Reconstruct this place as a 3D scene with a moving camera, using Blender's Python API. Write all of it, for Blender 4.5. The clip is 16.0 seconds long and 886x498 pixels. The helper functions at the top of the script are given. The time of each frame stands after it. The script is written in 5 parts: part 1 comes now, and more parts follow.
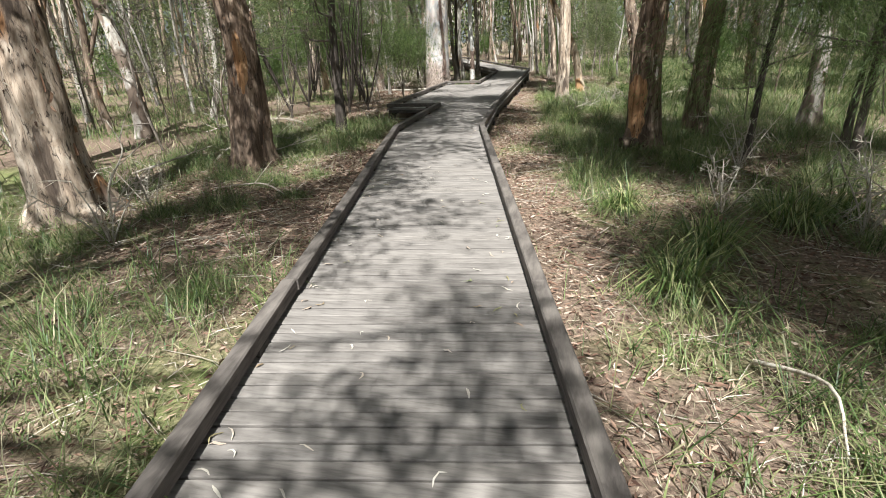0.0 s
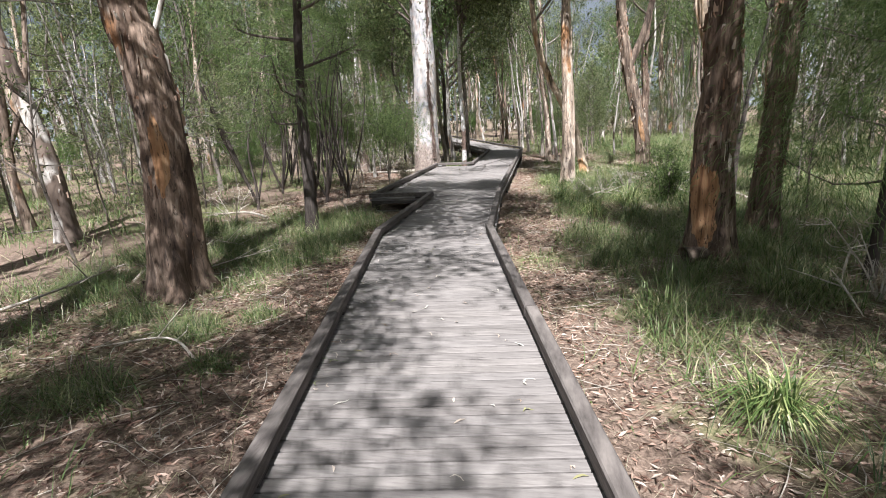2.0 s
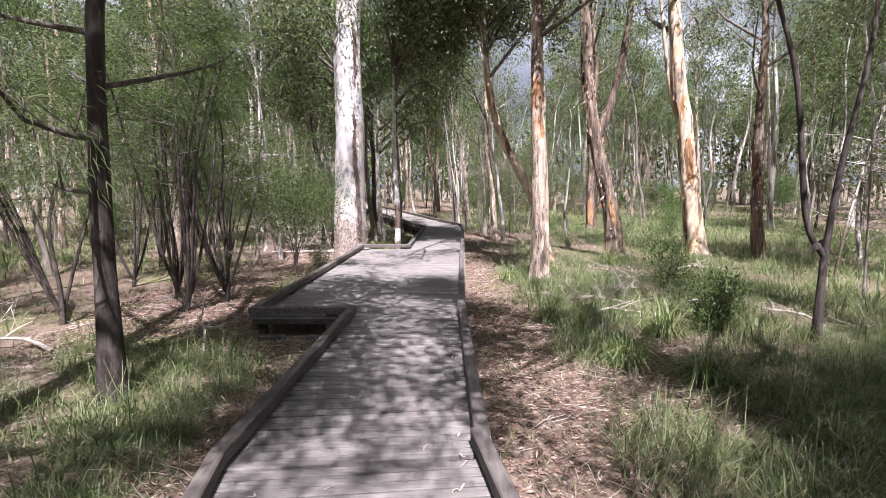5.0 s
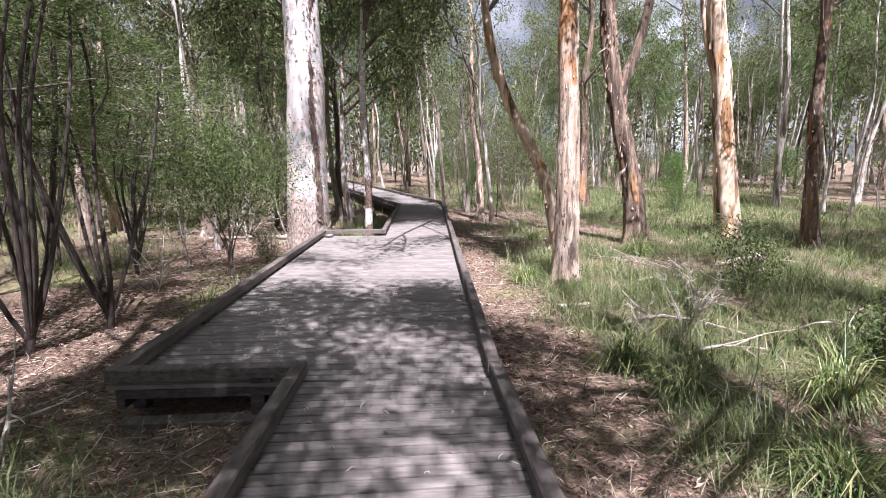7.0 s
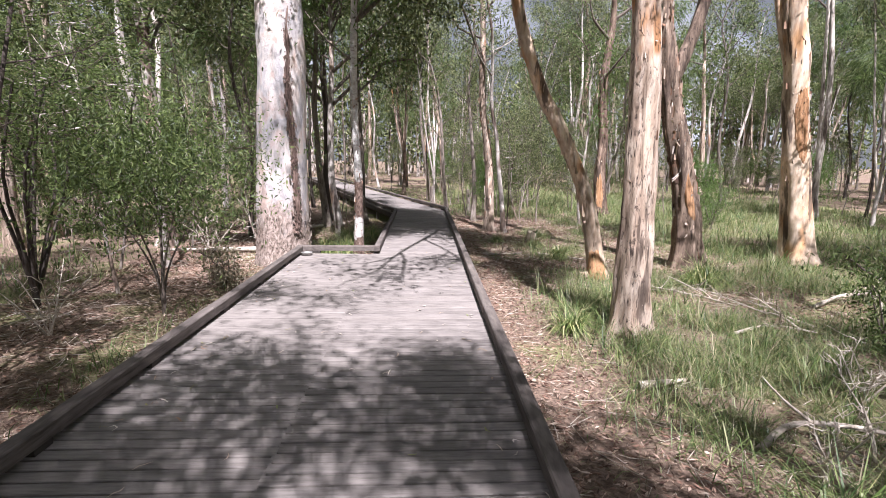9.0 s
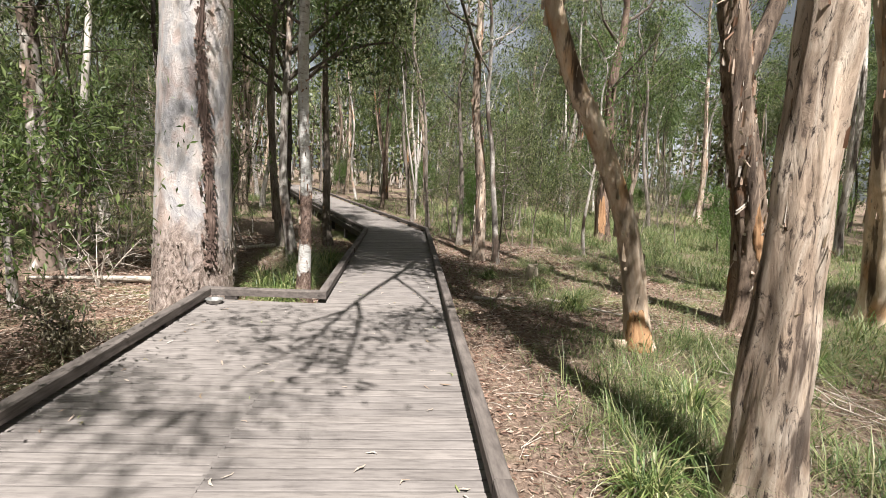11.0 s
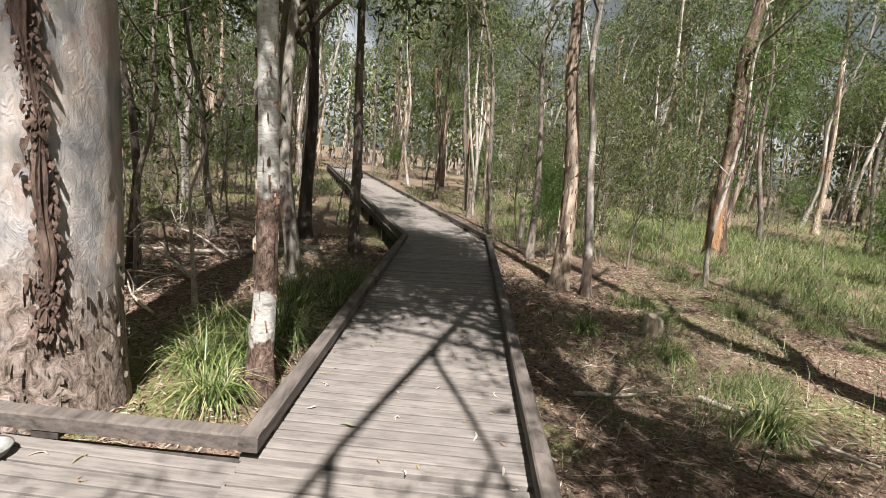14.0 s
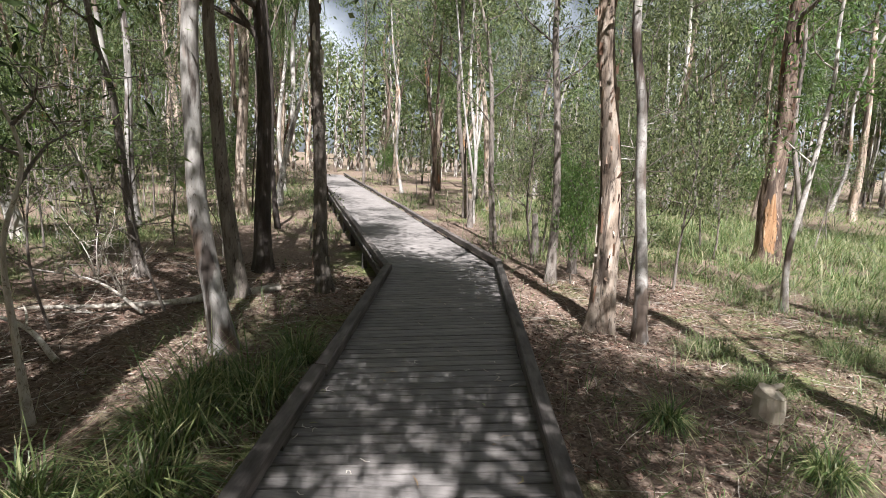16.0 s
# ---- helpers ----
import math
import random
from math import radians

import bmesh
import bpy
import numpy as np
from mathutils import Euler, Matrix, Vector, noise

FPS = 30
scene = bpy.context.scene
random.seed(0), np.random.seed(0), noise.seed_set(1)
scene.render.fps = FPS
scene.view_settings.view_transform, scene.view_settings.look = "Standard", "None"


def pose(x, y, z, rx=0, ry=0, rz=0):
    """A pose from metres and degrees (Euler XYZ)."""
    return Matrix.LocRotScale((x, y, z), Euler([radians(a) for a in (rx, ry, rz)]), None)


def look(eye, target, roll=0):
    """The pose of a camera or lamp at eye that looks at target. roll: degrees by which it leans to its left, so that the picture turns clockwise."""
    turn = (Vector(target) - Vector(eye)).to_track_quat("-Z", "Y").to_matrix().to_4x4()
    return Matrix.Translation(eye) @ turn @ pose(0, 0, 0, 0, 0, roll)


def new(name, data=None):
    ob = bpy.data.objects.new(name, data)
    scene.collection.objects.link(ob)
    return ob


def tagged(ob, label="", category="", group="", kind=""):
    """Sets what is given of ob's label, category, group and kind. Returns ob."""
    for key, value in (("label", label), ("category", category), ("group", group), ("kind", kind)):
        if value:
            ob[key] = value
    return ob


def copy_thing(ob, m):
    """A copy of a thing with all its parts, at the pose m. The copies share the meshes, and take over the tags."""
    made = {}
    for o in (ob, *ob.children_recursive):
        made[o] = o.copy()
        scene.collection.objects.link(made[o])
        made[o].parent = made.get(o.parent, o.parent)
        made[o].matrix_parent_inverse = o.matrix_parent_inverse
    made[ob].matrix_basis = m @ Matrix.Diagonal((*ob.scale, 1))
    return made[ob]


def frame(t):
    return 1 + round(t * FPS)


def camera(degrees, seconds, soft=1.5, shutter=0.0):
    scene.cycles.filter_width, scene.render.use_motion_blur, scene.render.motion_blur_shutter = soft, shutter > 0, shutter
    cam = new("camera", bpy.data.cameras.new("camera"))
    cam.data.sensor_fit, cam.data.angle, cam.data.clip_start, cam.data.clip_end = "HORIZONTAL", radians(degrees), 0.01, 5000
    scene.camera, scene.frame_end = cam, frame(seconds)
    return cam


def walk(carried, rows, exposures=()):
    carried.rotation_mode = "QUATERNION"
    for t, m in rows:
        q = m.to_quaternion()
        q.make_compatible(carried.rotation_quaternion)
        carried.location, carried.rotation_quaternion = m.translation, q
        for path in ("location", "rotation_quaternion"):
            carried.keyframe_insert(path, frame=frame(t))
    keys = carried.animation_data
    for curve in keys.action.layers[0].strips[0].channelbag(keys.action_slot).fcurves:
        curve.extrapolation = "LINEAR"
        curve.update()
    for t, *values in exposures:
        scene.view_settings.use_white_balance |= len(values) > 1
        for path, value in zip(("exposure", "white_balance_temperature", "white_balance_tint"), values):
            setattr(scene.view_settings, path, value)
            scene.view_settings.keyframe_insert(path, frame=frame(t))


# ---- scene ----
cam = camera(82.5, 16.0, soft=0.9)
PATH = [
    (0, (0.137, -0.156, 1.586), (-0.263, 1.651, 0.828), -2.4),
    (0.5, (-0.025, 0.46, 1.631), (-0.45, 2.307, 0.991), -1.6),
    (1, (-0.08, 1.021, 1.638), (-0.463, 2.901, 1.074), -2.7),
    (1.5, (-0.237, 1.668, 1.648), (-0.7, 3.554, 1.166), -3.6),
    (2, (-0.498, 2.265, 1.648), (-0.857, 4.17, 1.153), -2.9),
    (2.5, (-0.679, 2.907, 1.628), (-1.026, 4.815, 1.139), -1.4),
    (3, (-0.943, 3.545, 1.657), (-1.2, 5.475, 1.2), -0.4),
    (3.5, (-1.08, 4.311, 1.717), (-1.23, 6.269, 1.335), -1.0),
    (4, (-1.184, 5.032, 1.835), (-1.396, 6.999, 1.544), -2.0),
    (4.5, (-1.249, 5.617, 1.855), (-1.34, 7.597, 1.585), -0.7),
    (4.7, (-1.264, 5.931, 1.779), (-1.336, 7.915, 1.537), -0.5),
    (6.8, (-1.74, 9.241, 1.63), (-1.731, 11.215, 1.304), -0.9),
    (7, (-1.783, 9.455, 1.628), (-1.715, 11.424, 1.284), -0.2),
    (7.5, (-1.812, 10.031, 1.6), (-1.848, 12.001, 1.259), 0.9),
    (8, (-1.961, 10.602, 1.61), (-2.016, 12.57, 1.261), 1.1),
    (8.5, (-2.006, 11.168, 1.677), (-1.912, 13.134, 1.326), -0.4),
    (9, (-1.949, 11.857, 1.618), (-1.86, 13.825, 1.274), 0.9),
    (9.2, (-1.955, 12.108, 1.605), (-1.831, 14.075, 1.268), 1.0),
    (11.3, (-1.782, 14.997, 1.6), (-1.633, 16.97, 1.309), 3.9),
    (11.5, (-1.805, 15.216, 1.592), (-1.678, 17.19, 1.298), 4.3),
    (12, (-1.899, 15.853, 1.598), (-1.763, 17.826, 1.3), 3.4),
    (12.5, (-1.831, 16.432, 1.64), (-1.754, 18.405, 1.322), 2.5),
    (13, (-1.864, 17.03, 1.615), (-1.852, 18.998, 1.258), 3.1),
    (13.5, (-1.856, 17.674, 1.632), (-1.804, 19.639, 1.266), 4.1),
    (14, (-1.771, 18.301, 1.618), (-1.819, 20.268, 1.256), 5.8),
    (14.5, (-1.874, 18.93, 1.601), (-1.994, 20.886, 1.201), 7.3),
    (15, (-1.858, 19.54, 1.583), (-2.009, 21.491, 1.169), 5.9),
    (15.5, (-1.846, 20.093, 1.597), (-1.942, 22.051, 1.2), 4.1),
    (16, (-1.784, 20.738, 1.635), (-1.837, 22.705, 1.278), 2.8),
]
walk(cam, [(t, look(eye, target, roll)) for t, eye, target, roll in PATH], [(0, 1.45, 5950, 2), (1.5, 1.5, 5750, 6), (3, 1.62, 5700, 13), (7, 1.76, 5700, 21), (9, 1.64, 5800, 19), (11.5, 1.33, 6250, 8), (13.5, 1.32, 6300, 9), (15, 1.42, 6200, 7), (16, 1.62, 5800, 9)])

# ---- sky and sun ----
SUN_ELEVATION, SUN_AZIMUTH = radians(56), radians(171)      # azimuth clockwise from +y
world = bpy.data.worlds.new("sky")
scene.world = world
world.use_nodes = True
wn = world.node_tree
sky = wn.nodes.new("ShaderNodeTexSky")
sky.sky_type, sky.sun_disc = "NISHITA", False
sky.sun_elevation, sky.sun_rotation = SUN_ELEVATION, SUN_AZIMUTH
# thin broken cloud over the blue
way, cloud, cover, over = wn.nodes.new("ShaderNodeTexCoord"), wn.nodes.new("ShaderNodeTexNoise"), wn.nodes.new("ShaderNodeMapRange"), wn.nodes.new("ShaderNodeMix")
cloud.inputs["Scale"].default_value, cloud.inputs["Detail"].default_value = 3.2, 6.0
for socket, value in (("From Min", 0.47), ("From Max", 0.64), ("To Min", 0.18), ("To Max", 0.75)):
    cover.inputs[socket].default_value = value
over.data_type = "RGBA"
over.inputs[7].default_value = (80.0, 80.5, 81.0, 1.0)
wn.links.new(way.outputs["Generated"], cloud.inputs["Vector"])
wn.links.new(cloud.outputs["Fac"], cover.inputs["Value"])
wn.links.new(cover.outputs[0], over.inputs[0])
wn.links.new(sky.outputs[0], over.inputs[6])
wn.links.new(over.outputs[2], wn.nodes["Background"].inputs[0])
wn.nodes["Background"].inputs[1].default_value = 0.0058
sun_dir = Vector((math.sin(SUN_AZIMUTH) * math.cos(SUN_ELEVATION), math.cos(SUN_AZIMUTH) * math.cos(SUN_ELEVATION), math.sin(SUN_ELEVATION)))
sun_data = bpy.data.lights.new("sun", "SUN")
sun_data.energy, sun_data.angle, sun_data.color = 5.0, radians(0.53), (1.0, 0.95, 0.88)
sun = new("sun", sun_data)
sun.matrix_world = look(sun_dir * 60, (0, 0, 0))

# ---- materials ----
rng = np.random.RandomState(7)


def material(name, rough=0.8, spec=0.3):
    m = bpy.data.materials.new(name)
    m.use_nodes = True
    b = m.node_tree.nodes["Principled BSDF"]
    b.inputs["Roughness"].default_value = rough
    b.inputs["Specular IOR Level"].default_value = spec
    return m, m.node_tree, b


def coords(nt, scale):
    tc, mp = nt.nodes.new("ShaderNodeTexCoord"), nt.nodes.new("ShaderNodeMapping")
    mp.inputs["Scale"].default_value = scale
    info, off, add = nt.nodes.new("ShaderNodeObjectInfo"), nt.nodes.new("ShaderNodeVectorMath"), nt.nodes.new("ShaderNodeVectorMath")
    off.operation = "SCALE"
    off.inputs[0].default_value = (37.0, 23.0, 41.0)
    nt.links.new(info.outputs["Random"], off.inputs["Scale"])
    nt.links.new(tc.outputs["Object"], add.inputs[0])
    nt.links.new(off.outputs[0], add.inputs[1])
    nt.links.new(add.outputs[0], mp.inputs["Vector"])
    return mp.outputs["Vector"]


def grain(nt, vec, scale, detail=5.0, rough=0.6, distort=0.0):
    n = nt.nodes.new("ShaderNodeTexNoise")
    n.inputs["Scale"].default_value, n.inputs["Detail"].default_value = scale, detail
    n.inputs["Roughness"].default_value, n.inputs["Distortion"].default_value = rough, distort
    nt.links.new(vec, n.inputs["Vector"])
    return n.outputs["Fac"]


def ramp(nt, fac, *stops):
    r = nt.nodes.new("ShaderNodeValToRGB")
    e = r.color_ramp.elements
    while len(e) < len(stops):
        e.new(0.5)
    for k, (pos, col) in zip(e, stops):
        k.position, k.color = pos, (*col, 1.0)
    nt.links.new(fac, r.inputs["Fac"])
    return r.outputs["Color"]


def blend(nt, fac, a, b, how="MIX"):
    x = nt.nodes.new("ShaderNodeMix")
    x.data_type, x.blend_type = "RGBA", how
    for socket, value in ((x.inputs[0], fac), (x.inputs[6], a), (x.inputs[7], b)):
        if isinstance(value, (int, float)):
            socket.default_value = value
        elif isinstance(value, tuple):
            socket.default_value = (*value, 1.0)
        else:
            nt.links.new(value, socket)
    return x.outputs[2]


def relief(nt, bsdf, height, strength=0.5, distance=0.01):
    b = nt.nodes.new("ShaderNodeBump")
    b.inputs["Strength"].default_value, b.inputs["Distance"].default_value = strength, distance
    nt.links.new(height, b.inputs["Height"])
    nt.links.new(b.outputs["Normal"], bsdf.inputs["Normal"])


def timber(name, pale, mid, dark, scale, rough=0.85):
    m, nt, b = material(name, rough, 0.25)
    fine = grain(nt, coords(nt, scale), 1.0, 8, 0.65)
    stain = grain(nt, coords(nt, (1, 1, 1)), 2.3, 4, 0.6)
    col = ramp(nt, fine, (0.3, dark), (0.5, mid), (0.72, pale))
    col = blend(nt, 0.55, col, ramp(nt, stain, (0.32, (0.62, 0.6, 0.58)), (0.7, (1.12, 1.1, 1.08))), "MULTIPLY")
    info = nt.nodes.new("ShaderNodeObjectInfo")
    col = blend(nt, 0.8, col, ramp(nt, info.outputs["Random"], (0.0, (0.82, 0.8, 0.79)), (0.5, (0.96, 0.95, 0.95)), (1.0, (1.1, 1.08, 1.06))), "MULTIPLY")
    nt.links.new(col, b.inputs["Base Color"])
    relief(nt, b, fine, 0.5, 0.004)
    return m


M_DECK = timber("weathered_deck", (0.258, 0.233, 0.219), (0.208, 0.187, 0.176), (0.128, 0.113, 0.107), (5, 42, 42))
M_KERB = timber("weathered_kerb", (0.195, 0.169, 0.153), (0.124, 0.106, 0.097), (0.055, 0.046, 0.042), (14, 3, 30))
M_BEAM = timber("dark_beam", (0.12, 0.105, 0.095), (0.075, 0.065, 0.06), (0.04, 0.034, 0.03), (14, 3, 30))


def bark(name, stops, stretch, patch=None, patch_at=(0.58, 0.66), depth=0.9, dark=(0.06, 0.045, 0.038), dark_at=(0.37, 0.47)):
    m, nt, b = material(name, 0.88, 0.2)
    long = grain(nt, coords(nt, (1, 1, stretch)), 10.0, 9, 0.68, 0.8)
    col = ramp(nt, long, *stops)
    if patch:
        where = grain(nt, coords(nt, (1, 1, 0.45)), 2.1, 3, 0.5)
        col = blend(nt, ramp(nt, where, (patch_at[0], (0, 0, 0)), (patch_at[1], (1, 1, 1))), col, patch)
    cracks = grain(nt, coords(nt, (1, 1, max(stretch, 0.25))), 19.0, 7, 0.72, 1.4)
    col = blend(nt, ramp(nt, cracks, (dark_at[0], (1, 1, 1)), (dark_at[1], (0, 0, 0))), col, dark)
    if patch:
        split = grain(nt, coords(nt, (1, 1, 0.13)), 5.5, 5, 0.6, 0.3)
        col = blend(nt, ramp(nt, split, (0.56, (0, 0, 0)), (0.62, (0.85, 0.85, 0.85))), col, (0.085, 0.062, 0.05))
    if patch:
        sheets = grain(nt, coords(nt, (1, 1, 0.3)), 3.4, 4, 0.55, 0.6)
        col = blend(nt, 1.0, col, ramp(nt, sheets, (0.36, (0.42, 0.4, 0.39)), (0.48, (0.85, 0.83, 0.82)), (0.6, (1.08, 1.06, 1.05)), (0.68, (1.32, 1.3, 1.28))), "MULTIPLY")
    info = nt.nodes.new("ShaderNodeObjectInfo")
    col = blend(nt, 0.7, col, ramp(nt, info.outputs["Random"], (0.0, (0.75, 0.74, 0.74)), (1.0, (1.15, 1.13, 1.1))), "MULTIPLY")
    nt.links.new(col, b.inputs["Base Color"])
    relief(nt, b, cracks, depth, 0.02)
    return m


M_PAPER = bark("paperbark", ((0.3, (0.16, 0.115, 0.085)), (0.45, (0.4, 0.31, 0.24)), (0.6, (0.56, 0.47, 0.39)), (0.75, (0.66, 0.58, 0.5))), 0.16, (0.44, 0.24, 0.12), (0.64, 0.7))
M_PAPER_ORANGE = bark("orange_paperbark", ((0.3, (0.06, 0.042, 0.032)), (0.47, (0.16, 0.112, 0.085)), (0.6, (0.29, 0.215, 0.165)), (0.72, (0.55, 0.48, 0.41))), 0.14, (0.32, 0.165, 0.08), (0.64, 0.71))
M_PAPER_SMOOTH = bark("smooth_paperbark", ((0.32, (0.4, 0.28, 0.19)), (0.5, (0.56, 0.45, 0.34)), (0.7, (0.66, 0.57, 0.47))), 0.3, (0.56, 0.33, 0.17), (0.56, 0.68), 0.35, (0.16, 0.1, 0.07), (0.26, 0.34))
M_PAPER_DARK = bark("dark_paperbark", ((0.3, (0.09, 0.065, 0.05)), (0.5, (0.2, 0.15, 0.115)), (0.66, (0.36, 0.28, 0.22)), (0.8, (0.5, 0.42, 0.35))), 0.14, (0.36, 0.16, 0.07), (0.62, 0.7))
M_PALE = bark("pale_grey_bark", ((0.3, (0.3, 0.26, 0.23)), (0.5, (0.5, 0.46, 0.42)), (0.7, (0.62, 0.59, 0.55))), 0.9, (0.17, 0.13, 0.105), (0.5, 0.55), 0.5, (0.14, 0.11, 0.09), (0.34, 0.44))
M_BANDED, nt, b = material("banded_sapling_bark", 0.85, 0.2)
ringed = grain(nt, coords(nt, (1, 1, 2.4)), 13.0, 7, 0.7, 0.6)
white = ramp(nt, ringed, (0.34, (0.12, 0.1, 0.085)), (0.42, (0.42, 0.39, 0.36)), (0.55, (0.54, 0.52, 0.495)), (0.7, (0.62, 0.6, 0.58)))
scaly = ramp(nt, grain(nt, coords(nt, (1, 1, 0.6)), 26.0, 7, 0.7, 1.0), (0.36, (0.035, 0.024, 0.02)), (0.5, (0.13, 0.085, 0.066)), (0.66, (0.26, 0.2, 0.17)), (0.74, (0.5, 0.46, 0.42)))
tc, sep, mr, add = (nt.nodes.new("ShaderNode" + k) for k in ("TexCoord", "SeparateXYZ", "MapRange", "Math"))
nt.links.new(tc.outputs["Object"], sep.inputs[0])
nt.links.new(sep.outputs["Z"], mr.inputs["Value"])
for socket, value in (("From Min", 0.0), ("From Max", 3.0), ("To Min", -0.07), ("To Max", 0.93)):
    mr.inputs[socket].default_value = value
add.operation, add.inputs[2].default_value = "MULTIPLY_ADD", 0.0
add.inputs[1].default_value = 0.14
nt.links.new(grain(nt, coords(nt, (1, 1, 1)), 9.0, 5, 0.6), add.inputs[0])
nt.links.new(mr.outputs[0], add.inputs[2])
nt.links.new(blend(nt, ramp(nt, add.outputs[0], (0.17, (1, 1, 1)), (0.19, (0, 0, 0)), (0.29, (0, 0, 0)), (0.31, (1, 1, 1)), (0.54, (1, 1, 1)), (0.57, (0, 0, 0)), (0.72, (0.1, 0.1, 0.1)), (0.74, (0.55, 0.55, 0.55)), (0.8, (0, 0, 0))), white, scaly), b.inputs["Base Color"])
relief(nt, b, ringed, 0.6, 0.015)
M_WHITE = bark("whitish_far_bark", ((0.3, (0.28, 0.25, 0.225)), (0.5, (0.46, 0.425, 0.39)), (0.7, (0.6, 0.57, 0.54))), 0.35, (0.4, 0.26, 0.18), (0.62, 0.7), 0.4, (0.14, 0.11, 0.09), (0.34, 0.42))
M_DARK = bark("dark_rough_bark", ((0.3, (0.03, 0.025, 0.022)), (0.5, (0.075, 0.06, 0.052)), (0.7, (0.14, 0.115, 0.1))), 0.18)
M_GREY = bark("grey_brown_bark", ((0.3, (0.1, 0.08, 0.068)), (0.5, (0.21, 0.175, 0.15)), (0.7, (0.33, 0.29, 0.255))), 0.2)
M_STICK = bark("bleached_wood", ((0.3, (0.3, 0.25, 0.2)), (0.5, (0.48, 0.42, 0.36)), (0.7, (0.62, 0.57, 0.5))), 0.5, None, (0, 1), 0.3, (0.2, 0.16, 0.12))
M_LIMB = bark("brown_limb", ((0.3, (0.07, 0.055, 0.045)), (0.5, (0.14, 0.115, 0.095)), (0.7, (0.24, 0.205, 0.18))), 0.4)
M_STUMPCUT = bark("pale_cut_wood", ((0.3, (0.3, 0.24, 0.18)), (0.5, (0.42, 0.35, 0.27)), (0.7, (0.52, 0.45, 0.36))), 0.5, None, (0, 1), 0.3, (0.3, 0.2, 0.1), (0.2, 0.3))

# smooth gum: white and grey upper bark, flaking pinkish brown towards the foot
M_GUM, nt, b = material("smooth_gum_bark", 0.7, 0.3)
smooth = ramp(nt, grain(nt, coords(nt, (1, 1, 0.35)), 2.6, 4, 0.55, 0.4), (0.3, (0.24, 0.23, 0.233)), (0.43, (0.4, 0.385, 0.385)), (0.58, (0.51, 0.475, 0.455)), (0.7, (0.38, 0.3, 0.26)))
flakes = grain(nt, coords(nt, (1, 1, 0.55)), 15.0, 8, 0.72, 1.4)
old = ramp(nt, flakes, (0.36, (0.045, 0.033, 0.028)), (0.44, (0.16, 0.118, 0.096)), (0.54, (0.32, 0.25, 0.215)), (0.68, (0.5, 0.42, 0.375)))
smooth = blend(nt, 0.9, smooth, ramp(nt, grain(nt, coords(nt, (1, 1, 0.6)), 4.6, 3, 0.5, 0.9), (0.36, (0.66, 0.64, 0.66)), (0.47, (0.95, 0.93, 0.93)), (0.56, (1.12, 1.04, 0.99)), (0.66, (1.05, 0.86, 0.78))), "MULTIPLY")
tc, sep, mr = nt.nodes.new("ShaderNodeTexCoord"), nt.nodes.new("ShaderNodeSeparateXYZ"), nt.nodes.new("ShaderNodeMapRange")
nt.links.new(tc.outputs["Object"], sep.inputs[0])
nt.links.new(sep.outputs["Z"], mr.inputs["Value"])
for socket, value in (("From Min", 0.5), ("From Max", 1.7), ("To Min", 0.34), ("To Max", -0.2)):
    mr.inputs[socket].default_value = value
add = nt.nodes.new("ShaderNodeMath")
nt.links.new(mr.outputs[0], add.inputs[0])
nt.links.new(grain(nt, coords(nt, (1, 1, 0.5)), 3.0, 6, 0.65, 0.5), add.inputs[1])
nt.links.new(blend(nt, ramp(nt, add.outputs[0], (0.5, (0, 0, 0)), (0.74, (1, 1, 1))), smooth, old), b.inputs["Base Color"])
relief(nt, b, flakes, 0.8, 0.035)


def leafy(name, colours, through_light=0.35, rough=0.45, spec=0.4):
    m, nt, b = material(name, rough, spec)
    geo = nt.nodes.new("ShaderNodeNewGeometry")
    n = len(colours) - 1
    col = ramp(nt, geo.outputs["Random Per Island"], *[(i / n, c) for i, c in enumerate(colours)])
    nt.links.new(col, b.inputs["Base Color"])
    if through_light:
        tr, mx = nt.nodes.new("ShaderNodeBsdfTranslucent"), nt.nodes.new("ShaderNodeMixShader")
        warm = blend(nt, 1.0, col, (1.1, 1.22, 0.9), "MULTIPLY")
        nt.links.new(warm, tr.inputs["Color"])
        mx.inputs[0].default_value = through_light
        nt.links.new(b.outputs[0], mx.inputs[1])
        nt.links.new(tr.outputs[0], mx.inputs[2])
        nt.links.new(mx.outputs[0], nt.nodes["Material Output"].inputs["Surface"])
    return m


M_LEAF = leafy("gum_leaf", ((0.032, 0.04, 0.016), (0.075, 0.092, 0.036), (0.145, 0.166, 0.068), (0.31, 0.32, 0.165)), 0.45, 0.42, 0.45)
M_LEAF_DARK = leafy("dark_leaf", ((0.032, 0.046, 0.016), (0.07, 0.098, 0.032), (0.125, 0.165, 0.056), (0.22, 0.265, 0.1)), 0.48, 0.5, 0.35)
M_LEAF_BRIGHT = leafy("fresh_leaf", ((0.05, 0.085, 0.02), (0.085, 0.14, 0.032), (0.14, 0.21, 0.055)), 0.42)
M_NEEDLE = leafy("she_oak_needle", ((0.05, 0.075, 0.03), (0.1, 0.14, 0.055), (0.16, 0.21, 0.085), (0.27, 0.32, 0.16)), 0.58, 0.5, 0.35)
M_GRASS = leafy("swamp_grass", ((0.04, 0.066, 0.022), (0.068, 0.105, 0.032), (0.1, 0.145, 0.044), (0.14, 0.185, 0.062), (0.22, 0.25, 0.1), (0.3, 0.275, 0.15), (0.12, 0.17, 0.055), (0.16, 0.15, 0.08), (0.44, 0.385, 0.25)), 0.35, 0.5)
